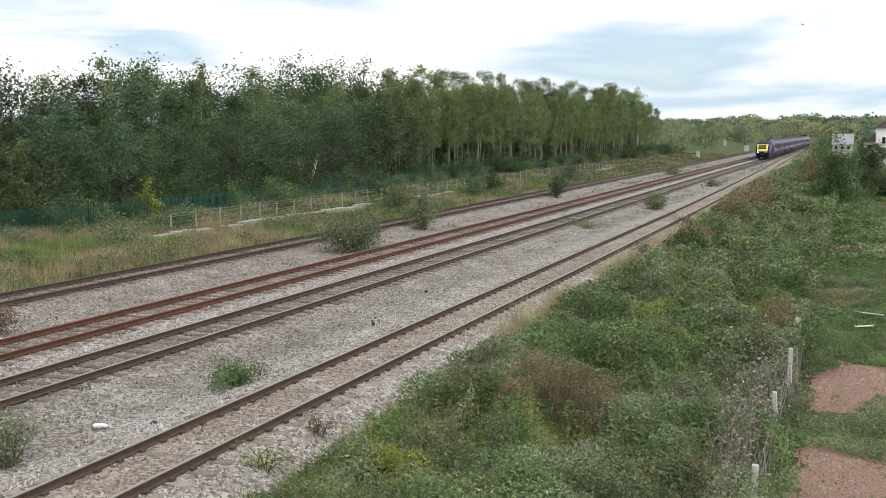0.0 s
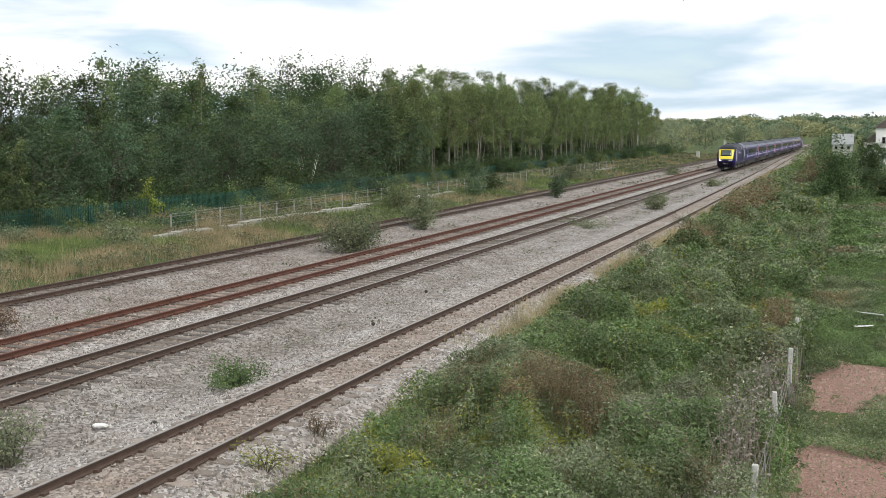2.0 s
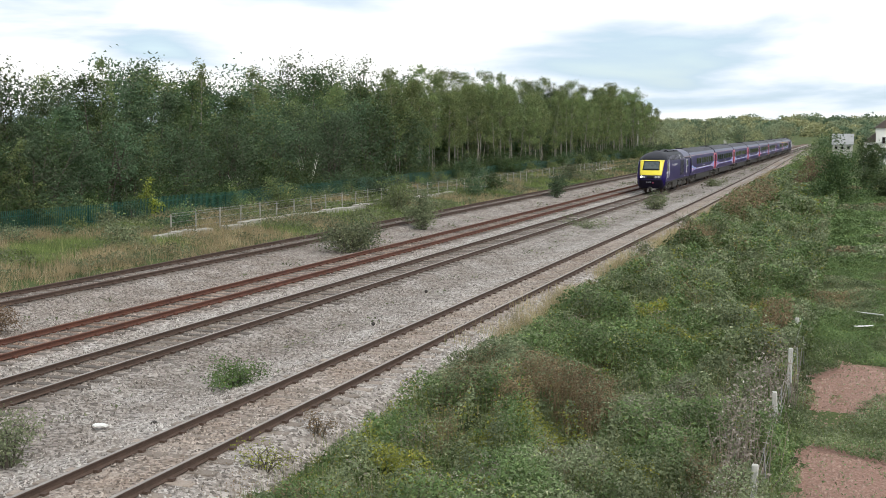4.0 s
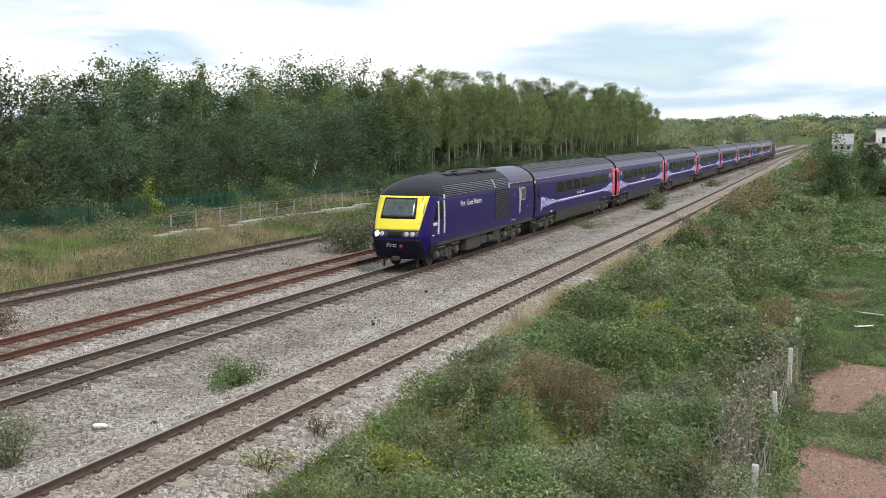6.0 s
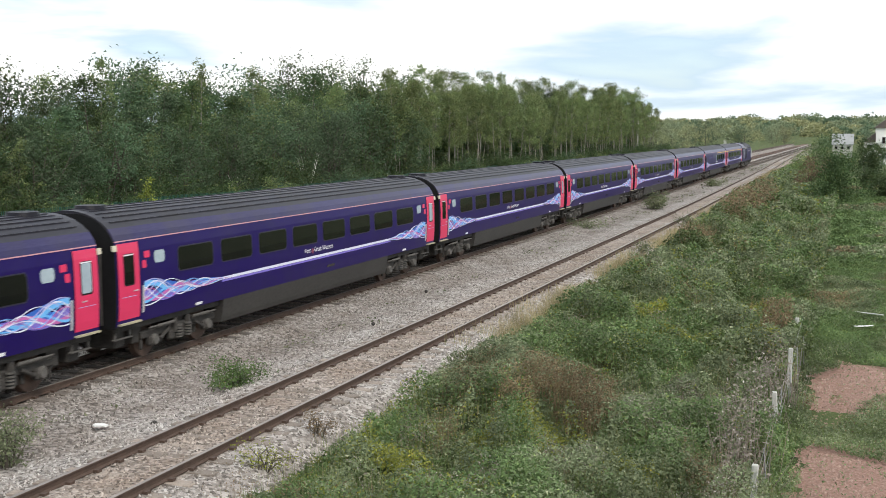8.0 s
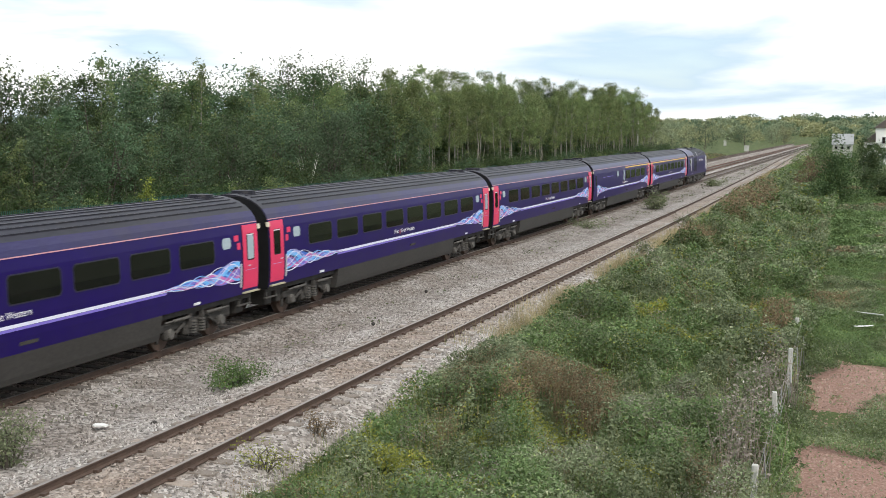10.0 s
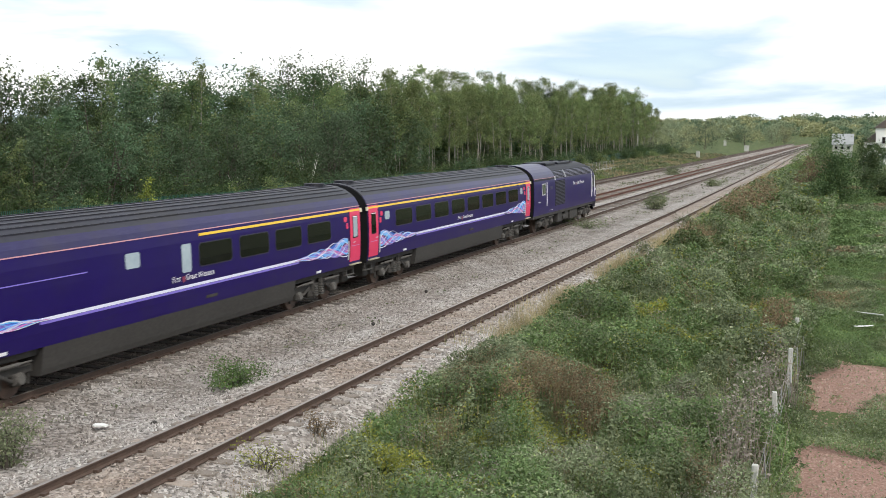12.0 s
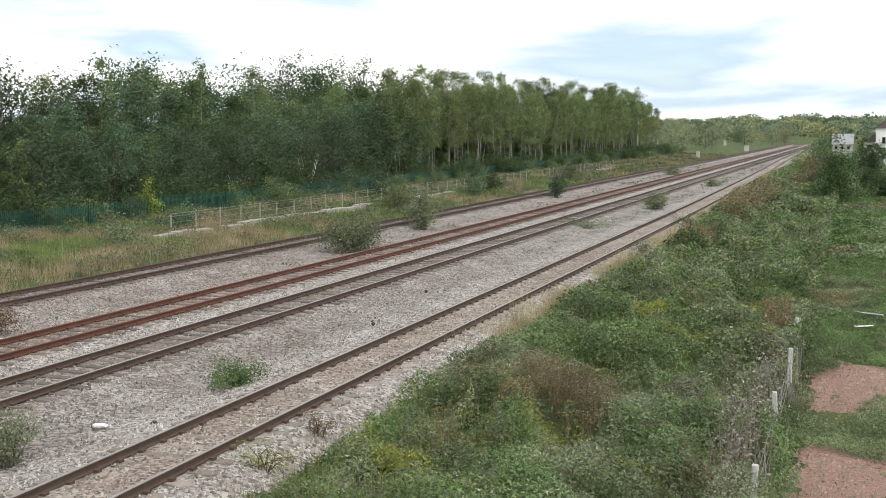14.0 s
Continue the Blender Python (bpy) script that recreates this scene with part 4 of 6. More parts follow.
def build_line_shrubs():
    rng = np.random.default_rng(37)
    g = "self-sown shrubs between the lines"

    def at(x, y, h, r, leaves, leaf, n, label):
        sh = make_shrub(rng, "shrub", label, h, r, leaves, leaf, n, g)
        sh.matrix_basis = pose(x, y, -0.34)
    at(-14.0, 24.4, 0.55, 0.85, LEAF_BRAMBLE, 0.06, 1300, "small bright green shrub growing in the ballast")
    at(-10.0, 18.4, 0.5, 0.6, LEAF_LIME, 0.05, 260, "sparse yellow-green growth at the edge of the ballast")
    at(-10.05, 20.8, 0.55, 0.5, LEAF_DEAD, 0.05, 260, "dry orange-brown growth at the edge of the ballast")
    at(-10.0, 58.0, 0.7, 0.7, LEAF_SAGE, 0.09, 300, "low weedy growth at the edge of the ballast")
    at(-9.9, 75.0, 0.9, 0.9, LEAF_SAGE, 0.12, 360, "low weedy growth at the edge of the ballast")
    at(-14.5, 17.0, 1.15, 0.8, LEAF_SAGE, 0.07, 900, "grey-green shrub beside the ballast path")
    at(-24.6, 28.3, 1.0, 0.95, LEAF_DEAD, 0.08, 1000, "dark brown bramble between two lines")
    at(-24.2, 53.6, 2.3, 2.3, LEAF_SAGE, 0.12, 1900, "dull olive shrub between two lines")
    at(-24.6, 55.5, 1.9, 1.5, LEAF_WILLOW, 0.12, 1500, "dull olive shrub between two lines")
    at(-25.4, 68.0, 2.6, 1.5, LEAF_SAGE, 0.13, 1500, "tall grey-green sapling shrub between two lines")
    at(-33.3, 83.0, 2.9, 1.4, LEAF_BIRCH, 0.15, 1100, "rounded olive shrub beside the far line")
    at(-25.8, 104.0, 3.0, 1.5, LEAF_WILLOW, 0.15, 1100, "round dark green shrub between two lines")
    at(-14.8, 91.5, 1.5, 1.2, LEAF_SAGE, 0.14, 800, "low olive shrub in the ballast beyond the lines")
    at(-33.0, 82.5, 2.2, 1.8, LEAF_SAGE, 0.14, 900, "dull shrub beside the old platform edge")
    at(-16.2, 71.9, 0.5, 1.8, LEAF_SAGE, 0.11, 500, "low straggling weeds in the ballast")
    at(-33.8, 103.0, 2.4, 1.8, LEAF_WILLOW, 0.16, 900, "dull green shrub by the wire fence")
    at(-34.2, 112.0, 2.3, 1.8, LEAF_DARK, 0.17, 900, "dull green shrub by the wire fence")
    at(-24.5, 165.0, 1.5, 1.6, LEAF_SAGE, 0.2, 500, "low dull shrub between two lines")
    at(-15.0, 132.0, 0.7, 1.4, LEAF_SAGE, 0.17, 400, "low weeds in the ballast")
    at(-33.0, 140.0, 2.4, 2.2, LEAF_SAGE, 0.2, 800, "spreading olive shrub by the fence")
    at(-38.0, 60.0, 1.8, 1.5, LEAF_WILLOW, 0.14, 1000, "grey-green shrub in the rough grass")
    at(-36.8, 52.5, 1.5, 1.7, LEAF_SAGE, 0.13, 1000, "grey-green shrub in the rough grass")
    at(-40.5, 78.0, 3.2, 1.7, LEAF_BIRCH, 0.15, 1200, "young sapling behind the wire fence")
    at(-40.0, 96.0, 3.0, 1.9, LEAF_WILLOW, 0.16, 1200, "young sapling behind the wire fence")
    for i in range(26):
        yy = 50.0 + i * 3.3 + rng.uniform(-1, 1)
        at(-42.6 + rng.uniform(-0.9, 1.6), yy, rng.uniform(0.9, 1.9), rng.uniform(0.8, 1.5), [LEAF_SAGE, LEAF_WILLOW, LEAF_BIRCH][i % 3], 0.13, 420, "low weedy shrub in front of the green fence")
    at(-44.5, 66.5, 3.2, 0.9, LEAF_LIME, 0.15, 700, "yellowing sapling in front of the wood")
    # low growth scattered on the stones
    q, rng2 = [], np.random.default_rng(38)
    for i in range(190):
        x, y = rng2.choice([-14.7, -24.6, -15.4, -31.0, -24.0]) + rng2.normal(0, 0.45), rng2.uniform(20, 210)
        s = 1 + y / 90
        q.append(leafy(rng2, np.array([x, y, -0.36]), 0.16 * s, 0.14 * s, int(rng2.uniform(5, 16)), 0.055 * s))
    stuff("weeds", q, LEAF_SAGE, "sparse low weeds growing in the ballast", "weeds")


def build_right_side():
    """The thicket, hedge and buildings beyond the field."""
    rng = np.random.default_rng(41)
    g = "bushes beyond the field"

    def bush(x, y, h, r, leaves, leaf, n, label):
        sh = make_shrub(rng, "bush", label, h, r, leaves, leaf, n, g, "bush")
        sh.matrix_basis = pose(x, y, float(ground_z(x, y)))
    bush(-2.0, 106, 5.9, 2.9, LEAF_DARK, 0.17, 6400, "large dense dark green bush at the field's edge")
    bush(-3.9, 124, 4.6, 2.0, LEAF_DEAD, 0.18, 1700, "tall reddish-brown thicket by the bush")
    bush(1.2, 132, 7.8, 1.6, LEAF_DARK, 0.18, 2600, "tall dark bush in front of the house")
    bush(2.7, 118, 4.2, 1.8, LEAF_DARK, 0.18, 1600, "dark round bush at the garden's edge")
    bush(2.4, 150, 6.0, 2.2, LEAF_WILLOW, 0.2, 1600, "grey-green bush at the garden's edge")
    bush(-3.4, 205, 3.1, 2.0, LEAF_DARK, 0.24, 1100, "hedge bush in front of the outbuilding")
    bush(-1.2, 210, 3.4, 2.2, LEAF_DARK, 0.24, 1100, "hedge bush in front of the outbuilding")
    bush(1.2, 205, 5.0, 2.2, LEAF_DARK, 0.24, 1100, "hedge bush in front of the house")
    bush(-6.0, 215, 3.6, 2.2, LEAF_WILLOW, 0.24, 1100, "hedge bush beside the line")
    bush(-5.8, 152, 4.3, 2.4, LEAF_BIRCH, 0.22, 1500, "olive scrub beside the line")
    bush(-6.0, 178, 4.6, 2.6, LEAF_SAGE, 0.24, 1500, "olive scrub beside the line")
    bush(-6.2, 208, 4.8, 3.0, LEAF_BIRCH, 0.26, 1500, "olive scrub beside the line")
    bush(-6.6, 248, 5.4, 3.4, LEAF_WILLOW, 0.3, 1400, "olive scrub beside the line")
    bush(-7.6, 300, 6.5, 4.0, LEAF_BIRCH, 0.34, 1400, "olive scrub beside the line")
    tree = make_tree(rng, "garden_tree", "dark bare-topped tree behind the white house", 11.5, 2.4, BARK_DARK, LEAF_DEAD, 0.3, 900, 0.4, 0.05, 1.2, 16, group="")
    tree.matrix_basis = pose(7.6, 290, -1)


def build_house():
    h = thing("house", "white rendered house with brown tiled roof", "house", at=pose(3.4, 250, -1.0))
    bm = bmesh.new()
    box(bm, 0, 8, 0, 9, 0, 7.4)
    part("wall", bm, RENDER_WALL, h)
    v = [(-0.4, -0.3, 7.3), (8.4, -0.3, 7.3), (4, -0.3, 10.8), (-0.4, 9.3, 7.3), (8.4, 9.3, 7.3), (4, 9.3, 10.8)]
    mesh_part("roof", v, [(0, 1, 2), (3, 5, 4), (0, 2, 5, 3), (1, 4, 5, 2), (0, 3, 4, 1)], ROOF_TILE, h)
    one_box("wing", (-2.2, -0.002, 1.0, 6, 0, 4.6), RENDER_WALL, h)
    v = [(-2.5, 0.7, 4.5), (0.0, 0.7, 4.5), (-0.02, 0.7, 6.4), (-2.5, 6.3, 4.5), (0.0, 6.3, 4.5), (-0.02, 6.3, 6.4)]
    mesh_part("wing_roof", v, [(0, 1, 2), (3, 5, 4), (0, 2, 5, 3), (1, 4, 5, 2), (0, 3, 4, 1)], ROOF_TILE, h)
    for x, z in ((1.2, 4.2), (3.6, 4.2), (1.2, 1.2)):
        w = one_box("window", (x, x + 1.3, -0.05, 0.03, z, z + 1.3), GLASS_DARK, h)
        bm = bmesh.new()
        box(bm, x - 0.08, x + 1.38, -0.08, 0.0, z - 0.1, z)
        box(bm, x - 0.08, x + 1.38, -0.08, 0.0, z + 1.3, z + 1.38)
        box(bm, x - 0.08, x, -0.08, 0.0, z, z + 1.3)
        box(bm, x + 1.3, x + 1.38, -0.08, 0.0, z, z + 1.3)
        box(bm, x + 0.61, x + 0.69, -0.08, -0.05, z, z + 1.3)
        part("window_frame", bm, WHITE_PAINT, w)
    w = one_box("wing_window", (-1.7, -0.7, 0.95, 1.03, 3.0, 4.0), GLASS_DARK, h)
    one_box("chimney", (3.6, 4.5, 4, 5, 9.6, 12.0), ROOF_TILE, h, 0.03)
    s = thing("outbuilding", "pale outbuilding with a grey sheet roof", "outbuilding", at=pose(-4.5, 235, -1.0))
    bm = bmesh.new()
    box(bm, 0, 3.6, 0, 4, 0, 4.2)
    part("wall", bm, POST_WHITE, s)
    v = [(-0.2, -0.25, 4.1), (3.8, -0.25, 4.1), (3.8, 2.2, 6.1), (-0.2, 2.2, 6.1), (-0.2, -0.25, 4.2), (3.8, -0.25, 4.2), (3.8, 2.2, 6.2), (-0.2, 2.2, 6.2)]
    mesh_part("roof", v, [(0, 3, 2, 1), (4, 5, 6, 7), (0, 1, 5, 4), (1, 2, 6, 5), (2, 3, 7, 6), (3, 0, 4, 7)], ROOF_SHEET, s)
    for i in range(3):
        one_box("window", (0.4 + i * 1.1, 0.9 + i * 1.1, -0.04, 0.02, 3.3, 3.8), GLASS_DARK, s)


def build_distance():
    """Scrub past the end of the wood, hedges and woods on the hills."""
    rng = np.random.default_rng(43)
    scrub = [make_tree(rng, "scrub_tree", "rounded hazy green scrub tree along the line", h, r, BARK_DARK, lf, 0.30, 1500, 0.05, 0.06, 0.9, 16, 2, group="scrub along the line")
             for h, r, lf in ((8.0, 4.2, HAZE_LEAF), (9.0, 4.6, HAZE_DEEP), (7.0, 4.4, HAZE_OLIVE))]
    spots = []
    for i in range(78):
        y = 290 + 400 * rng.random() ** 1.4
        spots.append((-36.0 - rng.uniform(0.0, 0.16) * y - (8 if y < 340 else 0) + (7 if y > 430 else 0), y, rng.uniform(0.75, 1.12)))
    for i in range(34):
        y = rng.uniform(290, 660)
        spots.append((rng.uniform(-6.0 - 0.004 * y, 0.03 * y + 12), y, rng.uniform(0.5, 0.8)))
    for i, (x, y, s) in enumerate(spots):
        k = scrub[i % 3]
        m = pose(x, y, float(ground_z(x, y)) - 0.3, 0, 0, rng.uniform(0, 360)) @ Matrix.Diagonal((s, s, s, 1))
        if i < 3:
            k.matrix_basis = m
            continue
        keep = k.matrix_basis.copy()
        k.matrix_basis = Matrix.Identity(4)
        copy_thing(k, m)
        k.matrix_basis = keep
    tones = {"hazy": [], "olive": [], "deep": []}
    for i in range(520):
        d = 560 + 1250 * rng.random() ** 1.3
        a = radians(rng.uniform(-14.5, 4.0))
        x, y = d * math.sin(a), d * math.cos(a)
        if abs(x + 20) < 22 and d < 720:
            continue
        r = rng.uniform(3.6, 9.0) * (1 + (d - 560) / 1900)
        m = 330
        p = rng.normal(size=(m, 3))
        p[:, 2] = np.abs(p[:, 2])
        p = p / np.linalg.norm(p, axis=1, keepdims=True) * rng.uniform(0.7, 1.05, (m, 1)) * (r * 0.9, r * 0.9, r * rng.uniform(0.7, 1.15))
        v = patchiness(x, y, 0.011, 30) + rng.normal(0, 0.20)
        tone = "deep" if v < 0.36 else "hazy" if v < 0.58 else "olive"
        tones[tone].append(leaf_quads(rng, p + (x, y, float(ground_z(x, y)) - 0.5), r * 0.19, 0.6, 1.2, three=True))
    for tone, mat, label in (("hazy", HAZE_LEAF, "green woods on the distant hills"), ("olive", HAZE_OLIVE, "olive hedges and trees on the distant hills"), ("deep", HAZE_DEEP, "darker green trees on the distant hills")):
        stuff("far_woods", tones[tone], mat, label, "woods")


build_bank()
build_clods()
build_far_verge()
build_line_shrubs()
build_right_side()
build_house()
build_distance()


# ---- fences, kerbs and small things ----
def build_palisade():
    """Green steel palisade in front of the wood: posts, rails and pales."""
    f = thing("palisade_fence", "green steel palisade fence in front of the wood", "fence")
    bm = bmesh.new()
    box(bm, -0.012, 0.012, -0.025, 0.025, 0, 1.4)
    me = bpy.data.meshes.new("pale")
    bm.to_mesh(me)
    bm.free()
    me.materials.append(GREEN_STEEL)
    x = -44.2
    y, i = 49.0, 0
    while i < 300:
        ob = new("pale", me)
        ob.parent = f
        ob.matrix_basis = pose(x, y, float(ground_z(x, y)) + 0.05)
        y += 0.165
        i += 1
    v, q = [], []
    while y < 285:
        k, z = len(v), float(ground_z(x, y)) + 0.05
        v += [(x, y - 0.05, z), (x, y + 0.05, z), (x, y + 0.05, z + 1.4), (x, y - 0.05, z + 1.4), (x - 0.02, y - 0.05, z), (x - 0.02, y + 0.05, z), (x - 0.02, y + 0.05, z + 1.4), (x - 0.02, y - 0.05, z + 1.4)]
        q += [(k, k + 1, k + 2, k + 3), (k + 4, k + 7, k + 6, k + 5), (k, k + 4, k + 5, k + 1), (k + 3, k + 2, k + 6, k + 7)]
        y += 0.24
    tagged(mesh_part("fence_run", v, q, GREEN_STEEL, f), kind="stuff")
    z = -0.1
    for h in (0.3, 1.1):
        one_box("fence_rail", (x - 0.06, x - 0.014, 49, 285, z + h, z + h + 0.05), GREEN_STEEL, f)
    bm = bmesh.new()
    box(bm, -0.06, 0.0, -0.04, 0.04, 0, 1.45)
    me = bpy.data.meshes.new("post")
    bm.to_mesh(me)
    bm.free()
    me.materials.append(GREEN_STEEL)
    for k in range(86):
        ob = new("post", me)
        ob.parent = f
        ob.matrix_basis = pose(x - 0.07, 49 + 2.75 * k, float(ground_z(x, 49 + 2.75 * k)))


def build_wire_fence():
    """Pale concrete posts with wires above the old platform edge."""
    rng = np.random.default_rng(51)
    f = thing("wire_fence", "pale concrete posts with strained wires", "fence")
    bm = bmesh.new()
    box(bm, -0.032, 0.032, -0.032, 0.032, -0.3, 1.3, 0.008)
    me = bpy.data.meshes.new("post")
    bm.to_mesh(me)
    bm.free()
    me.materials.append(CONCRETE)
    x, y, k = -36.6, 57.0, 0
    while y < 185:
        ob = new("post", me)
        ob.parent = f
        ob.matrix_basis = pose(x + rng.uniform(-0.05, 0.05), y, -0.16 + rng.uniform(-0.12, 0.05), rng.uniform(-2, 2), rng.uniform(-2, 2), 0)
        y += 2.6 + rng.uniform(-0.3, 0.3)
        k += 1
    for h in (0.35, 0.7, 1.05, 1.2):
        bm = bmesh.new()
        rod(bm, (x + 0.07, 57, h - 0.12), (x + 0.07, 185, h - 0.12), 0.008, 0.008, 4)
        part("wire", bm, WIRE, f)


def build_platform_edge():
    """Low concrete kerb blocks of an old platform, some pieces missing."""
    rng = np.random.default_rng(53)
    p = thing("platform_edge", "weathered concrete kerb of an old platform", "kerb")
    y = 54.0
    while y < 190:
        ln = rng.uniform(1.7, 2.1)
        if not (58.6 < y < 60.0 or 84 < y < 88 or 103 < y < 111 or 122 < y < 140 or 150 < y < 165):
            bm = bmesh.new()
            box(bm, -0.28, 0.28, 0.02, ln - 0.02, -0.4, 0.26, 0.03)
            ob = part("kerb_block", bm, CONCRETE, p)
            ob.matrix_basis = pose(-35.7 + rng.uniform(-0.05, 0.05), y, -0.12 + rng.uniform(-0.06, 0.05), rng.uniform(-1, 1), rng.uniform(-2, 2), rng.uniform(-1, 1))
        y += ln


def build_cabinets():
    """Trackside equipment cabinets beyond the far line."""
    for x, y, w, h in ((-33.8, 264, 0.75, 1.5), (-32.4, 364, 1.5, 1.75), (-49.0, 464, 1.0, 2.0)):
        c = thing("equipment_cabinet", "pale grey trackside equipment cabinet", "cabinet", "trackside cabinets", pose(x, y, float(ground_z(x, y))))
        one_box("body", (0, w, 0, 0.6, 0.1, h), POST_WHITE, c, 0.02)
        one_box("plinth", (-0.08, w + 0.08, -0.08, 0.68, -0.3, 0.1), CONCRETE, c)
        one_box("lid", (-0.05, w + 0.05, -0.06, 0.66, h, h + 0.07), CONCRETE, c, 0.01)
        one_box("door", (0.05, w - 0.05, -0.025, -0.002, 0.16, h - 0.08), POST_WHITE, c)


def build_field_fence():
    """Concrete posts and grey stakes along the foot of the bank."""
    rng = np.random.default_rng(55)
    f = thing("field_fence", "white-topped concrete posts with grey stakes and wire", "fence")
    for y in (14.2, 19.76, 25.6, 30.89, 36.1):
        bm = bmesh.new()
        box(bm, -0.055, 0.055, -0.055, 0.055, -0.2, 1.2, 0.015)
        ob = part("post", bm, POST_WHITE, f)
        ob.matrix_basis = pose(-1.46 + rng.uniform(-0.02, 0.02), y, -1.0, rng.uniform(-2.5, 2.5), rng.uniform(-3, 3), 0)
    for y in (18.6, 20.3, 21.9, 24.4, 27.2, 28.3, 29.4, 32.0, 33.4, 34.4):
        bm = bmesh.new()
        rod(bm, (0, 0, -0.2), (rng.uniform(-0.1, 0.1), rng.uniform(-0.1, 0.1), rng.uniform(0.75, 1.05)), 0.016, 0.013, 6)
        ob = part("stake", bm, WIRE, f)
        ob.matrix_basis = pose(-1.42 + rng.uniform(-0.12, 0.2), y, -1.0)
    for h in (-0.4, -0.15, 0.1):
        bm = bmesh.new()
        rod(bm, (-1.39, 14, h), (-1.39, 37, h), 0.003, 0.003, 4)
        part("wire", bm, WIRE, f)


def build_twigs():
    """Bare greyish stalks leaning at the field fence, and timber on the grass."""
    rng = np.random.default_rng(57)
    for cx, cy in ((-1.95, 24.2), (-1.7, 28.0), (-1.9, 21.6)):
        t = thing("dead_thicket", "bare grey-brown dead stalks by the fence", "dead shrub")
        bm = bmesh.new()
        for i in range(70):
            a = Vector((rng.normal(0, 0.28), rng.normal(0, 0.5), -0.1))
            rod(bm, a, a + Vector((rng.normal(0, 0.25), rng.normal(0, 0.25), rng.uniform(0.8, 1.75))), 0.009, 0.003, 3)
        tagged(part("stem_mass", bm, STALK, t), kind="stuff")
        p = rng.normal(0, 1, (420, 3)) * (0.3, 0.55, 0.3) + (0, 0, 1.05)
        tagged(quads_object("seed_fluff", leaf_quads(rng, p, 0.05), LEAF_FLUFF, t), kind="stuff")
        t.matrix_basis = pose(cx, cy, float(ground_z(cx, cy)))
    for x, y, ln, rz in ((0.6, 44.8, 1.1, 62), (0.4, 41.8, 0.7, -62)):
        t = thing("timber_offcut", "pale timber offcut lying on the grass", "timber", at=pose(x, y, -0.86, 0, 4, rz))
        bm = bmesh.new()
        box(bm, -0.03, 0.03, -ln / 2, ln / 2, 0, 0.03, 0.006)
        part("board", bm, LITTER, t)
        bm = bmesh.new()
        box(bm, 0.034, 0.07, -ln * 0.42, ln * 0.2, 0.0, 0.025, 0.006)
        part("batten", bm, LITTER, t)


def build_litter():
    rng = np.random.default_rng(59)
    for x, y, s in ((-14.5, 19.8, 0.22), (-21.8, 28.3, 0.22), (-21.5, 28.9, 0.18), (-21.0, 30.1, 0.26), (-20.3, 31.4, 0.22), (-20.1, 29.6, 0.18)):
        t = thing("paper_litter", "crumpled white litter lying on the ballast", "litter", "litter on the ballast")
        bm = bmesh.new()
        bmesh.ops.create_icosphere(bm, subdivisions=2, radius=1)
        for q in bm.verts:
            k = noise.noise(q.co * 1.7 + Vector((x, y, 0))) * 0.5 + 1
            q.co = Vector((q.co.x * s * 0.8 * k, q.co.y * s * 0.4 * k, q.co.z * s * 0.16 * k))
        part("sheet", bm, LITTER, t)
        t.matrix_basis = pose(x, y, -0.25, 0, 0, rng.uniform(-40, 40))
    for x, y in ((-17.2 + 3.0, 33.5), (-15.2, 41.0), (-13.6, 20.4)):
        t = thing("dark_lump", "dark lump of clinker on the ballast", "stone", "loose dark lumps")
        bm = bmesh.new()
        bmesh.ops.create_icosphere(bm, subdivisions=1, radius=0.075)
        for q in bm.verts:
            q.co *= 1 + 0.5 * noise.noise(q.co * 9 + Vector((x, y, 0)))
        part("stone", bm, UNDER, t)
        t.matrix_basis = pose(x, y, -0.28)


def build_loose_stones():
    """The upper layer of ballast stones nearest the bridge."""
    rng = np.random.default_rng(61)
    k = 90000
    y = 12 + (rng.random(k) ** 1.35) * 46
    x = rng.uniform(-31, -9.7, k)
    keep = (x > -0.9 * y - 1)
    for c in TRACKS.values():
        keep &= ~((np.abs(np.abs(x - c) - 0.7525) < 0.09))
        keep &= ~((np.abs(x - c) < 1.3) & (rng.random(k) < (0.15 if c > -13 else 0.45)))
    x, y = x[keep], y[keep]
    k = len(x)
    s = rng.uniform(0.020, 0.042, k)
    z = ballast_z(x) + 0.012
    base = np.array([(1, 0.2, -0.5), (-0.2, 1, -0.5), (-1, -0.1, -0.5), (0.1, -1, -0.5), (0, 0, 0.75)], float)
    pts = base[None] * (s[:, None, None] * rng.uniform(0.6, 1.3, (k, 5, 1))) + rng.normal(0, 0.25, (k, 5, 3)) * s[:, None, None]
    pts += np.stack([x, y, z], 1)[:, None]
    tri = np.array([(0, 1, 4), (1, 2, 4), (2, 3, 4), (3, 0, 4)], np.int32)
    faces = (tri[None] + (np.arange(k, dtype=np.int32) * 5)[:, None, None]).reshape(-1)
    me = bpy.data.meshes.new("loose_ballast")
    me.vertices.add(k * 5)
    me.vertices.foreach_set("co", pts.astype(np.float32).ravel())
    me.loops.add(len(faces))
    me.loops.foreach_set("vertex_index", faces)
    me.polygons.add(len(faces) // 3)
    me.polygons.foreach_set("loop_start", np.arange(0, len(faces), 3, dtype=np.int32))
    me.update(calc_edges=True)
    me.materials.append(STONES)
    tagged(new("loose_ballast", me), "loose angular grey ballast stones", "stones", kind="stuff")


STALK = surface("dead_stalk", (0.16, 0.125, 0.10), (0.34, 0.29, 0.25), 0.9, 4, 30, 0.2)
build_palisade()
build_wire_fence()
build_platform_edge()
build_cabinets()
build_field_fence()
build_twigs()
build_litter()
build_loose_stones()


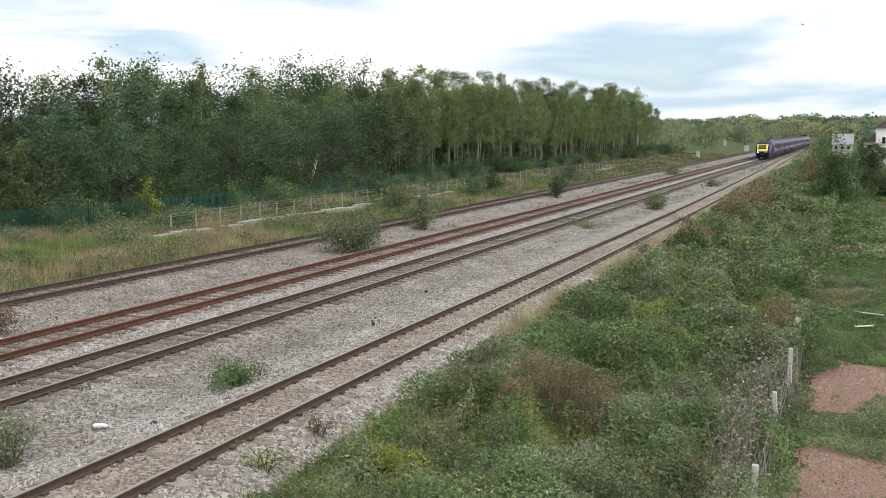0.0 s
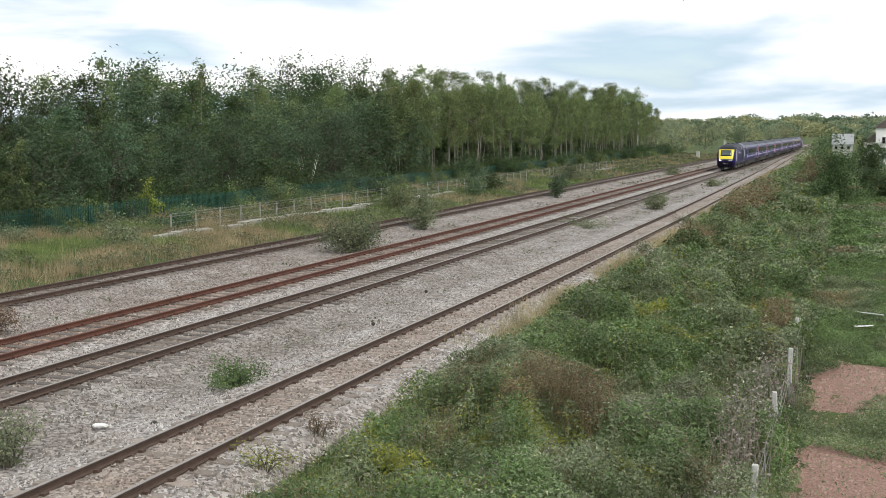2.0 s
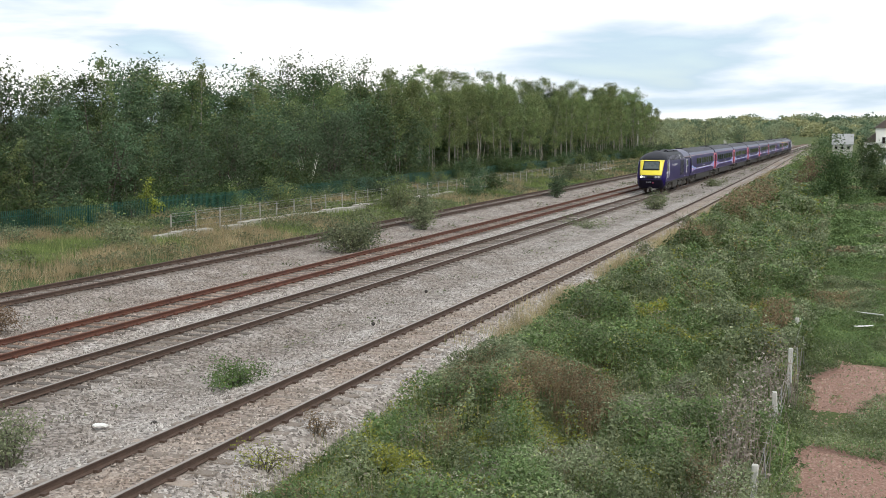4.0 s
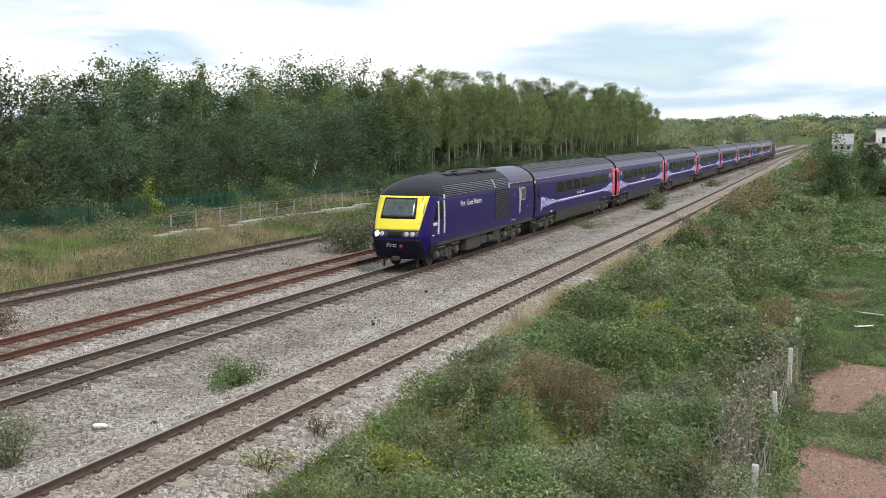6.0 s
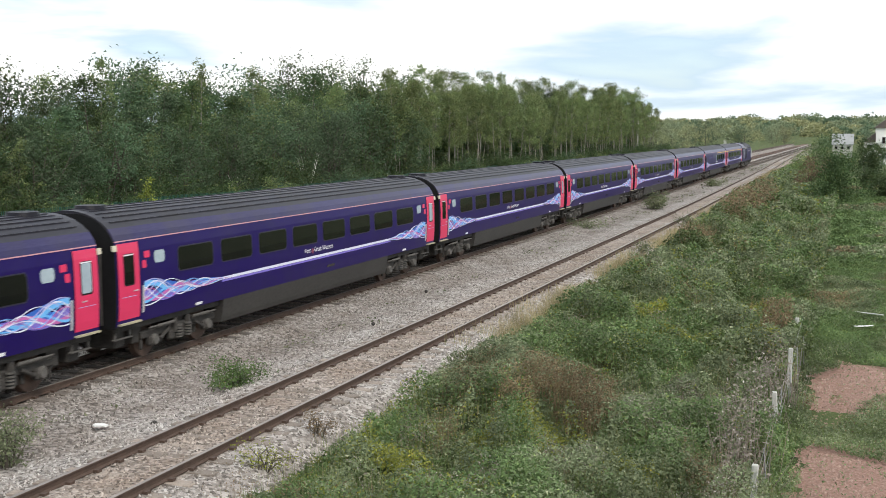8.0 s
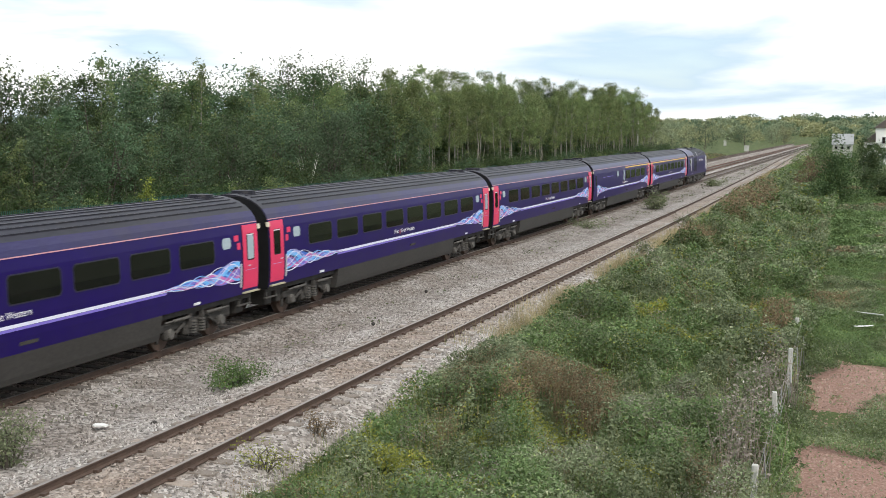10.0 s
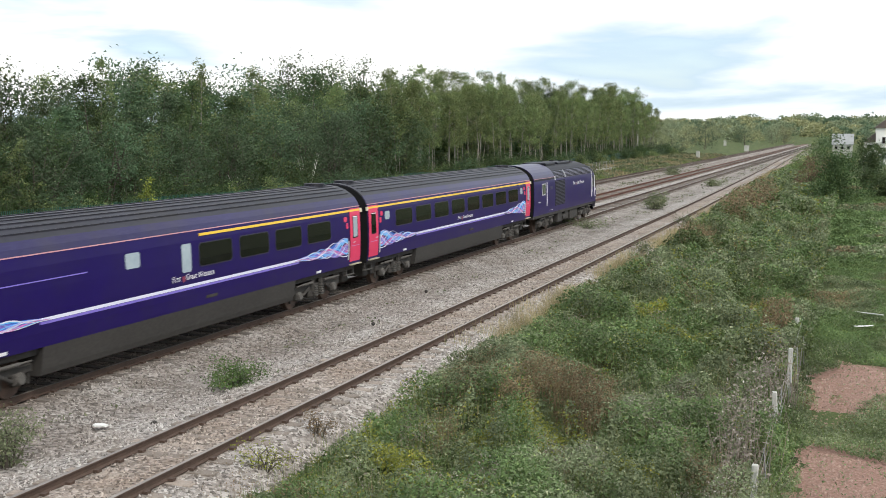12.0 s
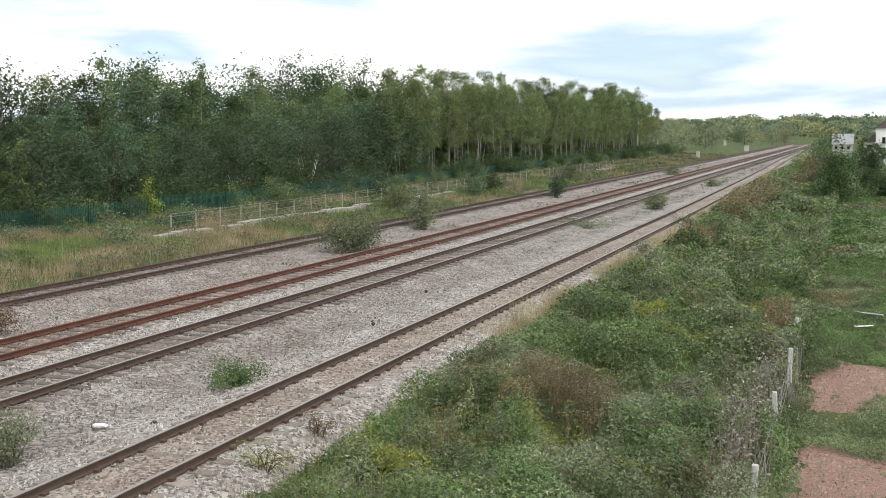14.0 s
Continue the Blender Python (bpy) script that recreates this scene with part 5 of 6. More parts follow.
def build_bird():
    """A dark bird that crosses the sky at the start; wings beat."""
    b = thing("bird", "small grey bird flying across the sky", "bird")
    bm = bmesh.new()
    bmesh.ops.create_icosphere(bm, subdivisions=2, radius=0.055)
    for q in bm.verts:
        q.co = Vector((q.co.x * 0.75, q.co.y * 2.2 * (1.0 if q.co.y > 0 else 1.25), q.co.z * 0.75))
    part("body", bm, FEATHER, b)
    bm = bmesh.new()
    box(bm, -0.04, 0.04, -0.24, -0.11, -0.008, 0.008)
    part("tail", bm, FEATHER, b)
    wings = []
    for s in (-1, 1):
        v = [(0, 0.06, 0), (s * 0.18, 0.08, 0.02), (s * 0.40, -0.02, 0.0), (s * 0.2, -0.05, 0.0), (0, -0.06, 0)]
        v += [(x, y, z - 0.015) for x, y, z in v]
        f = [(0, 1, 2, 3, 4), (9, 8, 7, 6, 5)] + [(i, 5 + i, 5 + (i + 1) % 5, (i + 1) % 5) for i in range(5)]
        w = mesh_part("wing", v, f, FEATHER, b)
        wings.append((w, s))
    return b, wings


FEATHER = surface("dark_feathers", (0.16, 0.16, 0.16), (0.3, 0.3, 0.3), 0.8, 8, 40, 0.1)
BIRD, BIRD_WINGS = build_bird()


# ---- train ----
SIDE = [(0.30, 1.16), (0.55, 1.24), (1.08, 1.32), (1.40, 1.355), (1.85, 1.37), (2.35, 1.365), (2.85, 1.345), (3.10, 1.315),
        (3.27, 1.245), (3.43, 1.13), (3.58, 0.95), (3.70, 0.74), (3.79, 0.48), (3.84, 0.2), (3.85, 0.0)]
SZ, SW = [a for a, b in SIDE], [b for a, b in SIDE]


def half_width(z):
    return float(np.interp(z, SZ, SW))


def shell(name, y0, y1, z0, z1, material, parent, label="", grow=0.0):
    """A closed stretch of the body between two heights, both sides and all between."""
    zs = [z0] + [z for z in SZ if z0 + 0.01 < z < z1 - 0.01] + [z1]
    ring = [(half_width(z) + grow, z + (grow if z > 3.1 else 0)) for z in zs]
    ring = ring + [(-x, z) for x, z in reversed(ring) if x > 1e-4]
    k = len(ring)
    v = [(x, y, z) for y in (y0, y1) for x, z in ring]
    f = [(i, (i + 1) % k, k + (i + 1) % k, k + i) for i in range(k)] + [tuple(range(k - 1, -1, -1)), tuple(range(k, 2 * k))]
    me = mesh_part(name, v, f, material, parent, label)
    return me


def slab(name, side, y0, y1, z0, z1, out, material, parent, label="", corner=0.0):
    """A thin plate on the body's side that follows its curve, proud by out."""
    zs = sorted({z0, z1, z0 + corner, z1 - corner, *[z for z in SZ if z0 < z < z1]}) if corner else sorted({z0, z1, *[z for z in SZ if z0 < z < z1]})
    v, f = [], []
    for z in zs:
        c = 0.0
        if corner:
            d = min(z - z0, z1 - z)
            c = corner * 0.8 if d < 1e-6 else 0.0
        w = half_width(z)
        for o in (out, -0.02):
            v += [(side * (w + o), y0 + c, z), (side * (w + o), y1 - c, z)]
    for j in range(len(zs) - 1):
        a, b = j * 4, j * 4 + 4
        f += [(a, a + 1, b + 1, b), (a + 2, b + 2, b + 3, a + 3), (a, b, b + 2, a + 2), (a + 1, a + 3, b + 3, b + 1)]
    e = (len(zs) - 1) * 4
    f += [(0, 2, 3, 1), (e, e + 1, e + 3, e + 2)]
    if side < 0:
        f = [tuple(reversed(q)) for q in f]
    return mesh_part(name, v, f, material, parent, label)


def ribbon(name, side, ys, zc, width, out, material, parent, label=""):
    """A painted band on the side whose height and width change along the body."""
    v, f = [], []
    for y, z, w in zip(ys, zc, width):
        for q in (z - w / 2, z + w / 2):
            v.append((side * (half_width(q) + out), y, q))
        for q in (z - w / 2, z + w / 2):
            v.append((side * (half_width(q) - 0.01), y, q))
    for j in range(len(ys) - 1):
        a, b = 4 * j, 4 * j + 4
        f += [(a, b, b + 1, a + 1), (a + 1, b + 1, b + 3, a + 3), (a + 2, b + 2, b, a)]
    return mesh_part(name, v, f, material, parent, label)


def bogie(y, parent, wheelbase=2.6, radius=0.457):
    """Four wheels, side frames, springs and brake gear."""
    bg = new("bogie")
    bg.parent = parent
    bg.location = (0, y, 0)
    for s in (-1, 1):
        bm = bmesh.new()
        box(bm, s * 1.02 - 0.07, s * 1.02 + 0.07, -wheelbase / 2 - 0.5, wheelbase / 2 + 0.5, 0.52, 0.72, 0.03)
        box(bm, s * 1.05 - 0.08, s * 1.05 + 0.08, -0.55, 0.55, 0.30, 0.56, 0.04)
        for e in (-1, 1):
            box(bm, s * 1.06 - 0.10, s * 1.06 + 0.10, e * wheelbase / 2 - 0.2, e * wheelbase / 2 + 0.2, 0.30, 0.58, 0.05)
            rod(bm, (s * 1.10, e * 0.32, 0.5), (s * 1.10, e * 0.32, 0.88), 0.1, 0.1, 8)
            rod(bm, (s * 1.14, e * 0.62, 0.64), (s * 1.14, e * 1.05, 0.44), 0.045, 0.045, 6)
        part("side_frame", bm, UNDER, bg)
        bm = bmesh.new()
        for e in (-0.22, 0.22):
            for i in range(5):
                rod(bm, (s * 1.17, e, 0.34 + i * 0.075), (s * 1.17, e, 0.375 + i * 0.075), 0.105, 0.105, 10)
        part("coil_spring", bm, SPRING, bg)
        for e in (-1, 1):
            bm = bmesh.new()
            rod(bm, (s * 1.14, e * wheelbase / 2, radius), (s * 1.21, e * wheelbase / 2, radius), 0.15, 0.12, 12)
            part("axlebox_cover", bm, SPRING, bg)
            bm = bmesh.new()
            rod(bm, (s * 1.2, e * 0.45, 0.80), (s * 1.2, e * 1.25, 0.80), 0.04, 0.04, 8)
            rod(bm, (s * 1.2, e * 1.25, 0.80), (s * 1.2, e * 1.62, 0.80), 0.025, 0.025, 8)
            part("damper", bm, SPRING, bg)
            bm = bmesh.new()
            box(bm, s * 0.98 - 0.05, s * 0.98 + 0.05, e * 0.82 - 0.05, e * 0.82 + 0.05, 0.28, 0.74, 0.015)
            box(bm, s * 1.0 - 0.04, s * 1.0 + 0.04, e * 1.72 - 0.04, e * 1.72 + 0.04, 0.25, 0.66, 0.015)
            part("brake_hanger", bm, UNDER, bg)
        for e in (-1, 1):
            bm = bmesh.new()
            rod(bm, (s * 0.69, e * wheelbase / 2, radius), (s * 0.82, e * wheelbase / 2, radius), radius, radius, 20)
            rod(bm, (s * 0.66, e * wheelbase / 2, radius), (s * 0.69, e * wheelbase / 2, radius), radius + 0.03, radius + 0.03, 20)
            rod(bm, (s * 0.82, e * wheelbase / 2, radius), (s * 0.90, e * wheelbase / 2, radius), 0.16, 0.14, 10)
            part("wheel", bm, RUST_DARK, bg)
    bm = bmesh.new()
    box(bm, -1.0, 1.0, -0.35, 0.35, 0.45, 0.95, 0.03)
    for e in (-1, 1):
        rod(bm, (-0.7, e * wheelbase / 2, radius), (0.7, e * wheelbase / 2, radius), 0.08, 0.08, 8)
    part("bolster", bm, UNDER, bg)
    return bg


def waves(side, y0, way, parent, z=1.665):
    """The flowing coloured lines that break away from the stripe beside a door; way is +1 or -1 along the body."""
    t = np.linspace(0, 1, 44)
    ys = y0 + way * t * 4.1
    fade = 1 - t

    def go(name, mat, amp, freq, ph, w0, lift, out, tail=0.25):
        zc = z + (1.25 * lift + 0.075) * fade + 1.38 * amp * np.sin(freq * t * 6.283 + ph) * (0.12 + 0.88 * fade ** 0.7) * (1 - t ** 4)
        ribbon(name, side, ys, zc, 1.12 * w0 * (tail + (1 - tail) * fade ** 1.2), out, mat, parent)
    go("wave_fill", WAVE_BLUE, 0.06, 1.3, 0.6, 0.40, 0.04, 0.003, 0.1)
    go("wave_glow", WAVE_VIOLET, 0.10, 1.5, 2.4, 0.22, -0.05, 0.0045, 0.1)
    go("wave_band", WAVE_CYAN, 0.13, 1.6, 0.9, 0.13, 0.06, 0.006, 0.05)
    go("wave_band", WAVE_PINK, 0.11, 1.7, 3.6, 0.10, -0.03, 0.0075, 0.1)
    go("wave_band", WAVE_CYAN, 0.10, 2.1, 4.4, 0.06, -0.06, 0.009, 0.1)
    go("wave_line", WAVE_WHITE, 0.20, 1.75, 0.2, 0.034, 0.02, 0.0105, 0.6)
    go("wave_line", WAVE_WHITE, 0.15, 2.2, 2.2, 0.026, 0.0, 0.012, 0.6)
    go("wave_line", WAVE_WHITE, 0.12, 1.4, 4.2, 0.026, -0.12, 0.0135, 0.6)
    go("wave_line", WAVE_PALE, 0.17, 2.5, 5.4, 0.020, 0.05, 0.015, 0.6)
    go("wave_line", WAVE_PALE, 0.22, 1.2, 0.8, 0.020, 0.05, 0.0165, 0.6)
    go("wave_line", WAVE_CYAN, 0.19, 1.9, 1.4, 0.016, 0.02, 0.018, 0.6)
    go("wave_line", WAVE_WHITE, 0.17, 1.55, 5.0, 0.014, 0.08, 0.0195, 0.6)
    go("wave_line", WAVE_PINK, 0.14, 2.3, 0.9, 0.014, -0.06, 0.021, 0.6)


def letters(text, size, depth, material, parent, m, name="lettering"):
    """Raised lettering in the built-in font, turned into a mesh."""
    cu = bpy.data.curves.new(name, 'FONT')
    cu.body, cu.size, cu.extrude, cu.resolution_u = text, size, depth, 3
    cu.align_x, cu.align_y = 'LEFT', 'BOTTOM'
    tmp = bpy.data.objects.new("tmp_text", cu)
    scene.collection.objects.link(tmp)
    bpy.context.view_layer.update()
    me = bpy.data.meshes.new_from_object(tmp.evaluated_get(bpy.context.evaluated_depsgraph_get()))
    bpy.data.objects.remove(tmp)
    bpy.data.curves.remove(cu)
    me.name = name
    me.materials.clear()
    me.materials.append(material)
    ob = new(name, me)
    ob.parent = parent
    ob.matrix_basis = m
    return ob


def side_matrix(side, y, z, out=0.004):
    """A frame for writing on the body's side: text runs so that it reads from outside."""
    w = half_width(z) + out
    right = Vector((0, side, 0))
    up = Vector((-side * 0.03, 0, 1)).normalized()
    m = Matrix((right, up, right.cross(up))).transposed().to_4x4()
    m.translation = (side * w, y, z)
    return m


def logo(side, y, z, size, parent):
    """The operator's name beside its small emblem: words plain to read, the emblem a plain red shape."""
    letters("First", size, 0.002, WHITE_PAINT, parent, side_matrix(side, y, z))
    w = size * 2.15
    slab("emblem", side, *sorted((y + side * w, y + side * (w + size * 0.62))), z, z + size * 0.72, 0.004, EMBLEM, parent, corner=size * 0.2)
    letters("Great Western", size, 0.002, WHITE_PAINT, parent, side_matrix(side, y + side * (w + size * 0.75), z))


COACH = 22.30
WINDOWS = [2.70 + i * 2.195 for i in range(8)]


def build_coach(kind):
    """A passenger coach: kind is guard, standard, buffet or first."""
    label = {"guard": "dark blue coach with blank guard's end and pink door",
             "standard": "dark blue coach with pink end doors and white stripe",
             "buffet": "dark blue buffet coach with blank kitchen side and yellow stripe",
             "first": "dark blue first class coach with yellow stripe and pink doors"}[kind]
    c = thing("passenger_coach", label, "train car", "vehicles of the passing train")
    shell("body", 0.0, COACH, 1.06, 3.12, BLUE, c)
    shell("cantrail", 0.0, COACH, 3.12, 3.43, ROOF_BLUE, c)
    shell("roof", 0.0, COACH, 3.43, 3.85, ROOF, c, "ribbed grey grimy roof")
    bm = bmesh.new()
    for x in (-0.98, -0.8, -0.6, -0.4, -0.2, 0.2, 0.4, 0.6, 0.8, 0.98):
        z = float(np.interp(-abs(x), [-b for b in SW[7:]], SZ[7:]))
        box(bm, x - 0.022, x + 0.022, 0.3, COACH - 0.3, z - 0.06, z + 0.022)
    part("roof_rib", bm, ROOF, c)
    shell("skirt", 5.05, COACH - 5.05, 0.40, 1.06, SKIRT, c, "brown-grey dusty skirt")
    for y in (0.9, COACH - 0.9):
        bm = bmesh.new()
        rod(bm, (0, y, 3.76), (0, y, 3.93), 0.42, 0.36, 14)
        part("roof_vent", bm, ROOF_DARK, c)
    bm = bmesh.new()
    box(bm, -1.15, 1.15, 0.1, 5.05, 0.88, 1.08)
    box(bm, -1.15, 1.15, COACH - 5.05, COACH - 0.1, 0.88, 1.08)
    box(bm, -0.2, 0.2, -0.35, COACH + 0.35, 0.82, 1.02)
    for e in (0.55, 1.3, COACH - 0.55, COACH - 1.3):
        box(bm, -1.0, 1.0, e - 0.22, e + 0.22, 0.45, 0.9, 0.03)
    part("underframe", bm, UNDER, c)
    for y, way in ((0.0, 1), (COACH, -1)):
        for s in (-1, 1):
            bm = bmesh.new()
            rod(bm, (s * 0.42, y - way * 0.30, 0.86), (s * 0.42, y - way * 0.02, 0.52), 0.03, 0.03, 6)
            rod(bm, (s * 0.42, y - way * 0.02, 0.52), (s * 0.42, y + way * 0.30, 0.84), 0.03, 0.03, 6)
            part("brake_hose", bm, BLACK, c)
            bm = bmesh.new()
            box(bm, s * 1.12 - 0.05, s * 1.12 + 0.05, *sorted((y + way * 0.1, y + way * 0.85)), 0.68, 0.72, 0.01)
            box(bm, s * 1.12 - 0.03, s * 1.12 + 0.03, *sorted((y + way * 0.15, y + way * 0.2)), 0.72, 0.95)
            box(bm, s * 1.12 - 0.03, s * 1.12 + 0.03, *sorted((y + way * 0.75, y + way * 0.8)), 0.72, 0.95)
            part("end_step", bm, SPRING, c)
    bogie(3.15, c)
    bogie(COACH - 3.15, c)
    # gangway bellows at both ends
    for y0, y1 in ((-0.35, 0.0), (COACH, COACH + 0.35)):
        one_box("gangway", (-0.55, 0.55, y0, y1, 1.0, 3.2), BLACK, c, 0.03)
    for y0, y1 in ((-0.03, -0.001), (COACH + 0.001, COACH + 0.03)):
        shell("end_wall", y0, y1, 1.0, 3.80, BLACK, c, "black end wall", grow=-0.02)
        bm = bmesh.new()
        for x in (-0.95, 0.95):
            rod(bm, (x, y0 - 0.06 if y0 < 0 else y1 + 0.06, 1.1), (x, y0 - 0.06 if y0 < 0 else y1 + 0.06, 2.9), 0.035, 0.035, 6)
        part("cable_run", bm, UNDER, c)
    for s in (-1, 1):
        ends = [(0.0, 1), (COACH, -1)]
        for y, way in ends:
            blank = kind in ("guard", "buffet") and way == 1
            ya, yb = sorted((y + way * 0.05, y + way * 0.92))
            ym = (ya + yb) / 2
            if blank:
                door = slab("door", s, ya + 0.2, yb + 0.2, 1.15, 3.02, 0.008, BLUE, c)
                slab("door_window", s, ym + 0.06, ym + 0.34, 2.05, 2.75, 0.016, GLASS_DARK, door, corner=0.06)
                slab("handrail", s, yb + 0.3, yb + 0.34, 1.3, 2.0, 0.02, SILVER, c)
            else:
                door = slab("door", s, ya, yb, 1.20, 3.06, 0.012, PINK, c, "bright pink slam door")
                slab("window_frame", s, ym - 0.22, ym + 0.22, 2.02, 2.80, 0.016, BLACK, door, corner=0.05)
                slab("window_top", s, ym - 0.20, ym + 0.20, 2.755, 2.785, 0.022, WHITE_PAINT, door)
                slab("door_window", s, ym - 0.18, ym + 0.18, 2.06, 2.75, 0.02, GLASS_FROST if way < 0 else GLASS_DARK, door, corner=0.04)
                slab("door_handle", s, ym + way * 0.18, ym + way * 0.18 + 0.16, 1.86, 1.89, 0.03, SILVER, door)
                slab("kick_line", s, ya + 0.12, yb - 0.12, 1.745, 1.757, 0.018, WAVE_PALE, door)
                slab("door_edge", s, ya - 0.025, ya, 1.20, 3.06, 0.006, BLACK, c)
                slab("door_edge", s, yb, yb + 0.025, 1.20, 3.06, 0.006, BLACK, c)
                slab("footstep", s, ya, yb, 1.08, 1.12, 0.1, STEP, c)
                q = y + way * 1.06
                slab("handrail", s, q - 0.025, q + 0.025, 1.28, 1.96, 0.03, SILVER, c)
                slab("route_sign", s, *sorted((y + way * 1.16, y + way * 1.40)), 2.63, 2.80, 0.006, PINK, c, corner=0.03)
                slab("route_sign", s, *sorted((y + way * 1.06, y + way * 1.24)), 2.38, 2.58, 0.006, PINK, c, corner=0.03)
                if not (kind == "buffet" and way < 0):
                    slab("lavatory_window", s, *sorted((y + way * 1.60, y + way * 2.06)), 2.46, 2.77, 0.008, GLASS_FROST, c, corner=0.07)
            slab("jumper_box", s, *sorted((y - way * 0.12, y + way * 0.03)), 2.90, 3.04, 0.03, JUMPER, c, "small cream jumper box")
            waves(s, y + way * 1.12, way, c)
            slab("marker_lamp", s, y + way * 3.55, y + way * 3.55 + 0.3, 1.10, 1.17, 0.02, WHITE_PAINT, c)
        wins = WINDOWS if kind in ("standard", "first") else WINDOWS[1:] if kind == "guard" else WINDOWS[4:]
        for i, y in enumerate(wins):
            slab("window_frame", s, y - 0.035, y + 1.755, 2.115, 2.775, 0.004, WINDOW_RIM, c, corner=0.09)
            slab("window", s, y, y + 1.72, 2.15, 2.745, 0.008, GLASS_DARK, c, corner=0.08)
        if kind == "buffet":
            slab("kitchen_window", s, 8.1, 8.7, 2.42, 2.80, 0.008, GLASS_FROST, c, corner=0.05)
            slab("kitchen_window", s, 10.6, 11.05, 2.05, 2.80, 0.008, GLASS_FROST, c, corner=0.05)
            slab("name_line", s, 3.1, 6.6, 2.52, 2.545, 0.006, WAVE_VIOLET, c)
        # stripes along the whole side
        lo = (11.5 if kind == "buffet" else 0.0)
        slab("cantrail_stripe", s, 0.0, COACH, 3.105, 3.130, 0.006, SALMON, c)
        if kind in ("first", "buffet"):
            slab("class_stripe", s, lo, COACH, 2.955, 3.025, 0.016, GOLD, c)
        ys = np.linspace(4.9, COACH - 4.9, 30)
        ribbon("side_stripe", s, ys, np.full(30, 1.675), np.full(30, 0.075), 0.005, WAVE_WHITE, c)
        ribbon("stripe_shade", s, ys, np.full(30, 1.60), np.full(30, 0.06), 0.004, WAVE_VIOLET, c)
        logo(s, 10.1 if s > 0 else 12.2, 1.80, 0.23, c)
        slab("hatch", s, 11.8, 12.4, 1.22, 1.30, 0.012, UNDER, c)
    return c


# nose profile: how far back the front lies at each height
NOSE_Z = [0.30, 0.50, 0.80, 1.20, 1.34, 1.45, 1.70, 2.00, 2.50, 2.95, 3.08, 3.25, 3.42, 3.58, 3.70, 3.80, 3.85]
NOSE_Y = [0.95, 0.72, 0.58, 0.47, 0.45, 0.48, 0.58, 0.70, 0.95, 1.20, 1.33, 1.62, 2.06, 2.62, 3.15, 3.75, 4.40]
LOCO = 17.45


def nose_y(u, z):
    u = abs(u)
    return float(np.interp(z, NOSE_Z, NOSE_Y)) + 0.26 * u ** 2.2 + 3.2 * max(0.0, u - 0.74) ** 1.35


def nose_point(u, z, out=0.0):
    """A point on the raked front: u runs from side to side."""
    w = half_width(z) * (0.985 if z > 1 else 0.985)
    p = Vector((u * w, nose_y(u, z), z))
    if out:
        e = 0.01
        du = Vector((w * 2 * e, nose_y(u + e, z) - nose_y(u - e, z), 0))
        dz = Vector((u * (half_width(z + e) - half_width(z - e)), nose_y(u, z + e) - nose_y(u, z - e), 2 * e))
        nrm = du.cross(dz)
        if nrm.length > 1e-9:
            p += nrm.normalized() * out
    return p


def nose_patch(name, u0, u1, z0, z1, out, material, parent, label="", nu=12, nz=10, top_u=None):
    """A plate lying on the nose between two widths and heights; top_u narrows or widens its upper edge."""
    v, f = [], []
    for j in range(nz + 1):
        z = z0 + (z1 - z0) * j / nz
        a, b = u0, u1
        if top_u:
            a = u0 + (top_u[0] - u0) * j / nz
            b = u1 + (top_u[1] - u1) * j / nz
        for i in range(nu + 1):
            v.append(nose_point(a + (b - a) * i / nu, z, out))
    base = len(v)
    v += [p + Vector((0, 0.03, 0)) for p in v]
    n1 = nu + 1
    for j in range(nz):
        for i in range(nu):
            a = j * n1 + i
            f.append((a, a + 1, a + n1 + 1, a + n1))
    edge = [i for i in range(n1)] + [j * n1 + nu for j in range(1, nz + 1)] + [nz * n1 + i for i in range(nu - 1, -1, -1)] + [j * n1 for j in range(nz - 1, 0, -1)]
    for a, b in zip(edge, edge[1:] + edge[:1]):
        f.append((b, a, base + a, base + b))
    return mesh_part(name, v, f, material, parent, label, smooth=True)


def nose_disc(name, u, z, r, out, material, parent):
    """A round lens lying on the nose."""
    w = half_width(z)
    ring = [nose_point(u + r * math.cos(a) * 0.95 / w, z + r * math.sin(a), out) for a in [k * math.pi / 8 for k in range(16)]]
    back = [p + Vector((0, 0.05, 0)) for p in ring]
    v = [nose_point(u, z, out + 0.015)] + ring + back
    f = [(0, 1 + (k + 1) % 16, 1 + k) for k in range(16)] + [(1 + k, 1 + (k + 1) % 16, 17 + (k + 1) % 16, 17 + k) for k in range(16)]
    return mesh_part(name, v, f, material, parent, smooth=True)


def quarter_light(side, parent):
    """The cab's dark side window, its front edge raked with the nose."""
    v, zs = [], [2.02, 2.10, 2.30, 2.50, 2.68, 2.76]
    for i, z in enumerate(zs):
        inset = 0.07 if i in (0, len(zs) - 1) else 0.0
        w = half_width(z)
        for o in (0.010, -0.02):
            v += [(side * (w + o), nose_y(1.0, z) + 0.10 + inset, z), (side * (w + o), 2.02 - inset * 0.3, z)]
    f = []
    for j in range(len(zs) - 1):
        a, b = j * 4, j * 4 + 4
        f += [(a, a + 1, b + 1, b), (a + 2, b + 2, b + 3, a + 3), (a, b, b + 2, a + 2), (a + 1, a + 3, b + 3, b + 1)]
    e = (len(zs) - 1) * 4
    f += [(0, 2, 3, 1), (e, e + 1, e + 3, e + 2)]
    mesh_part("cab_window", v, f if side > 0 else [tuple(reversed(q)) for q in f], GLASS_DARK, parent)


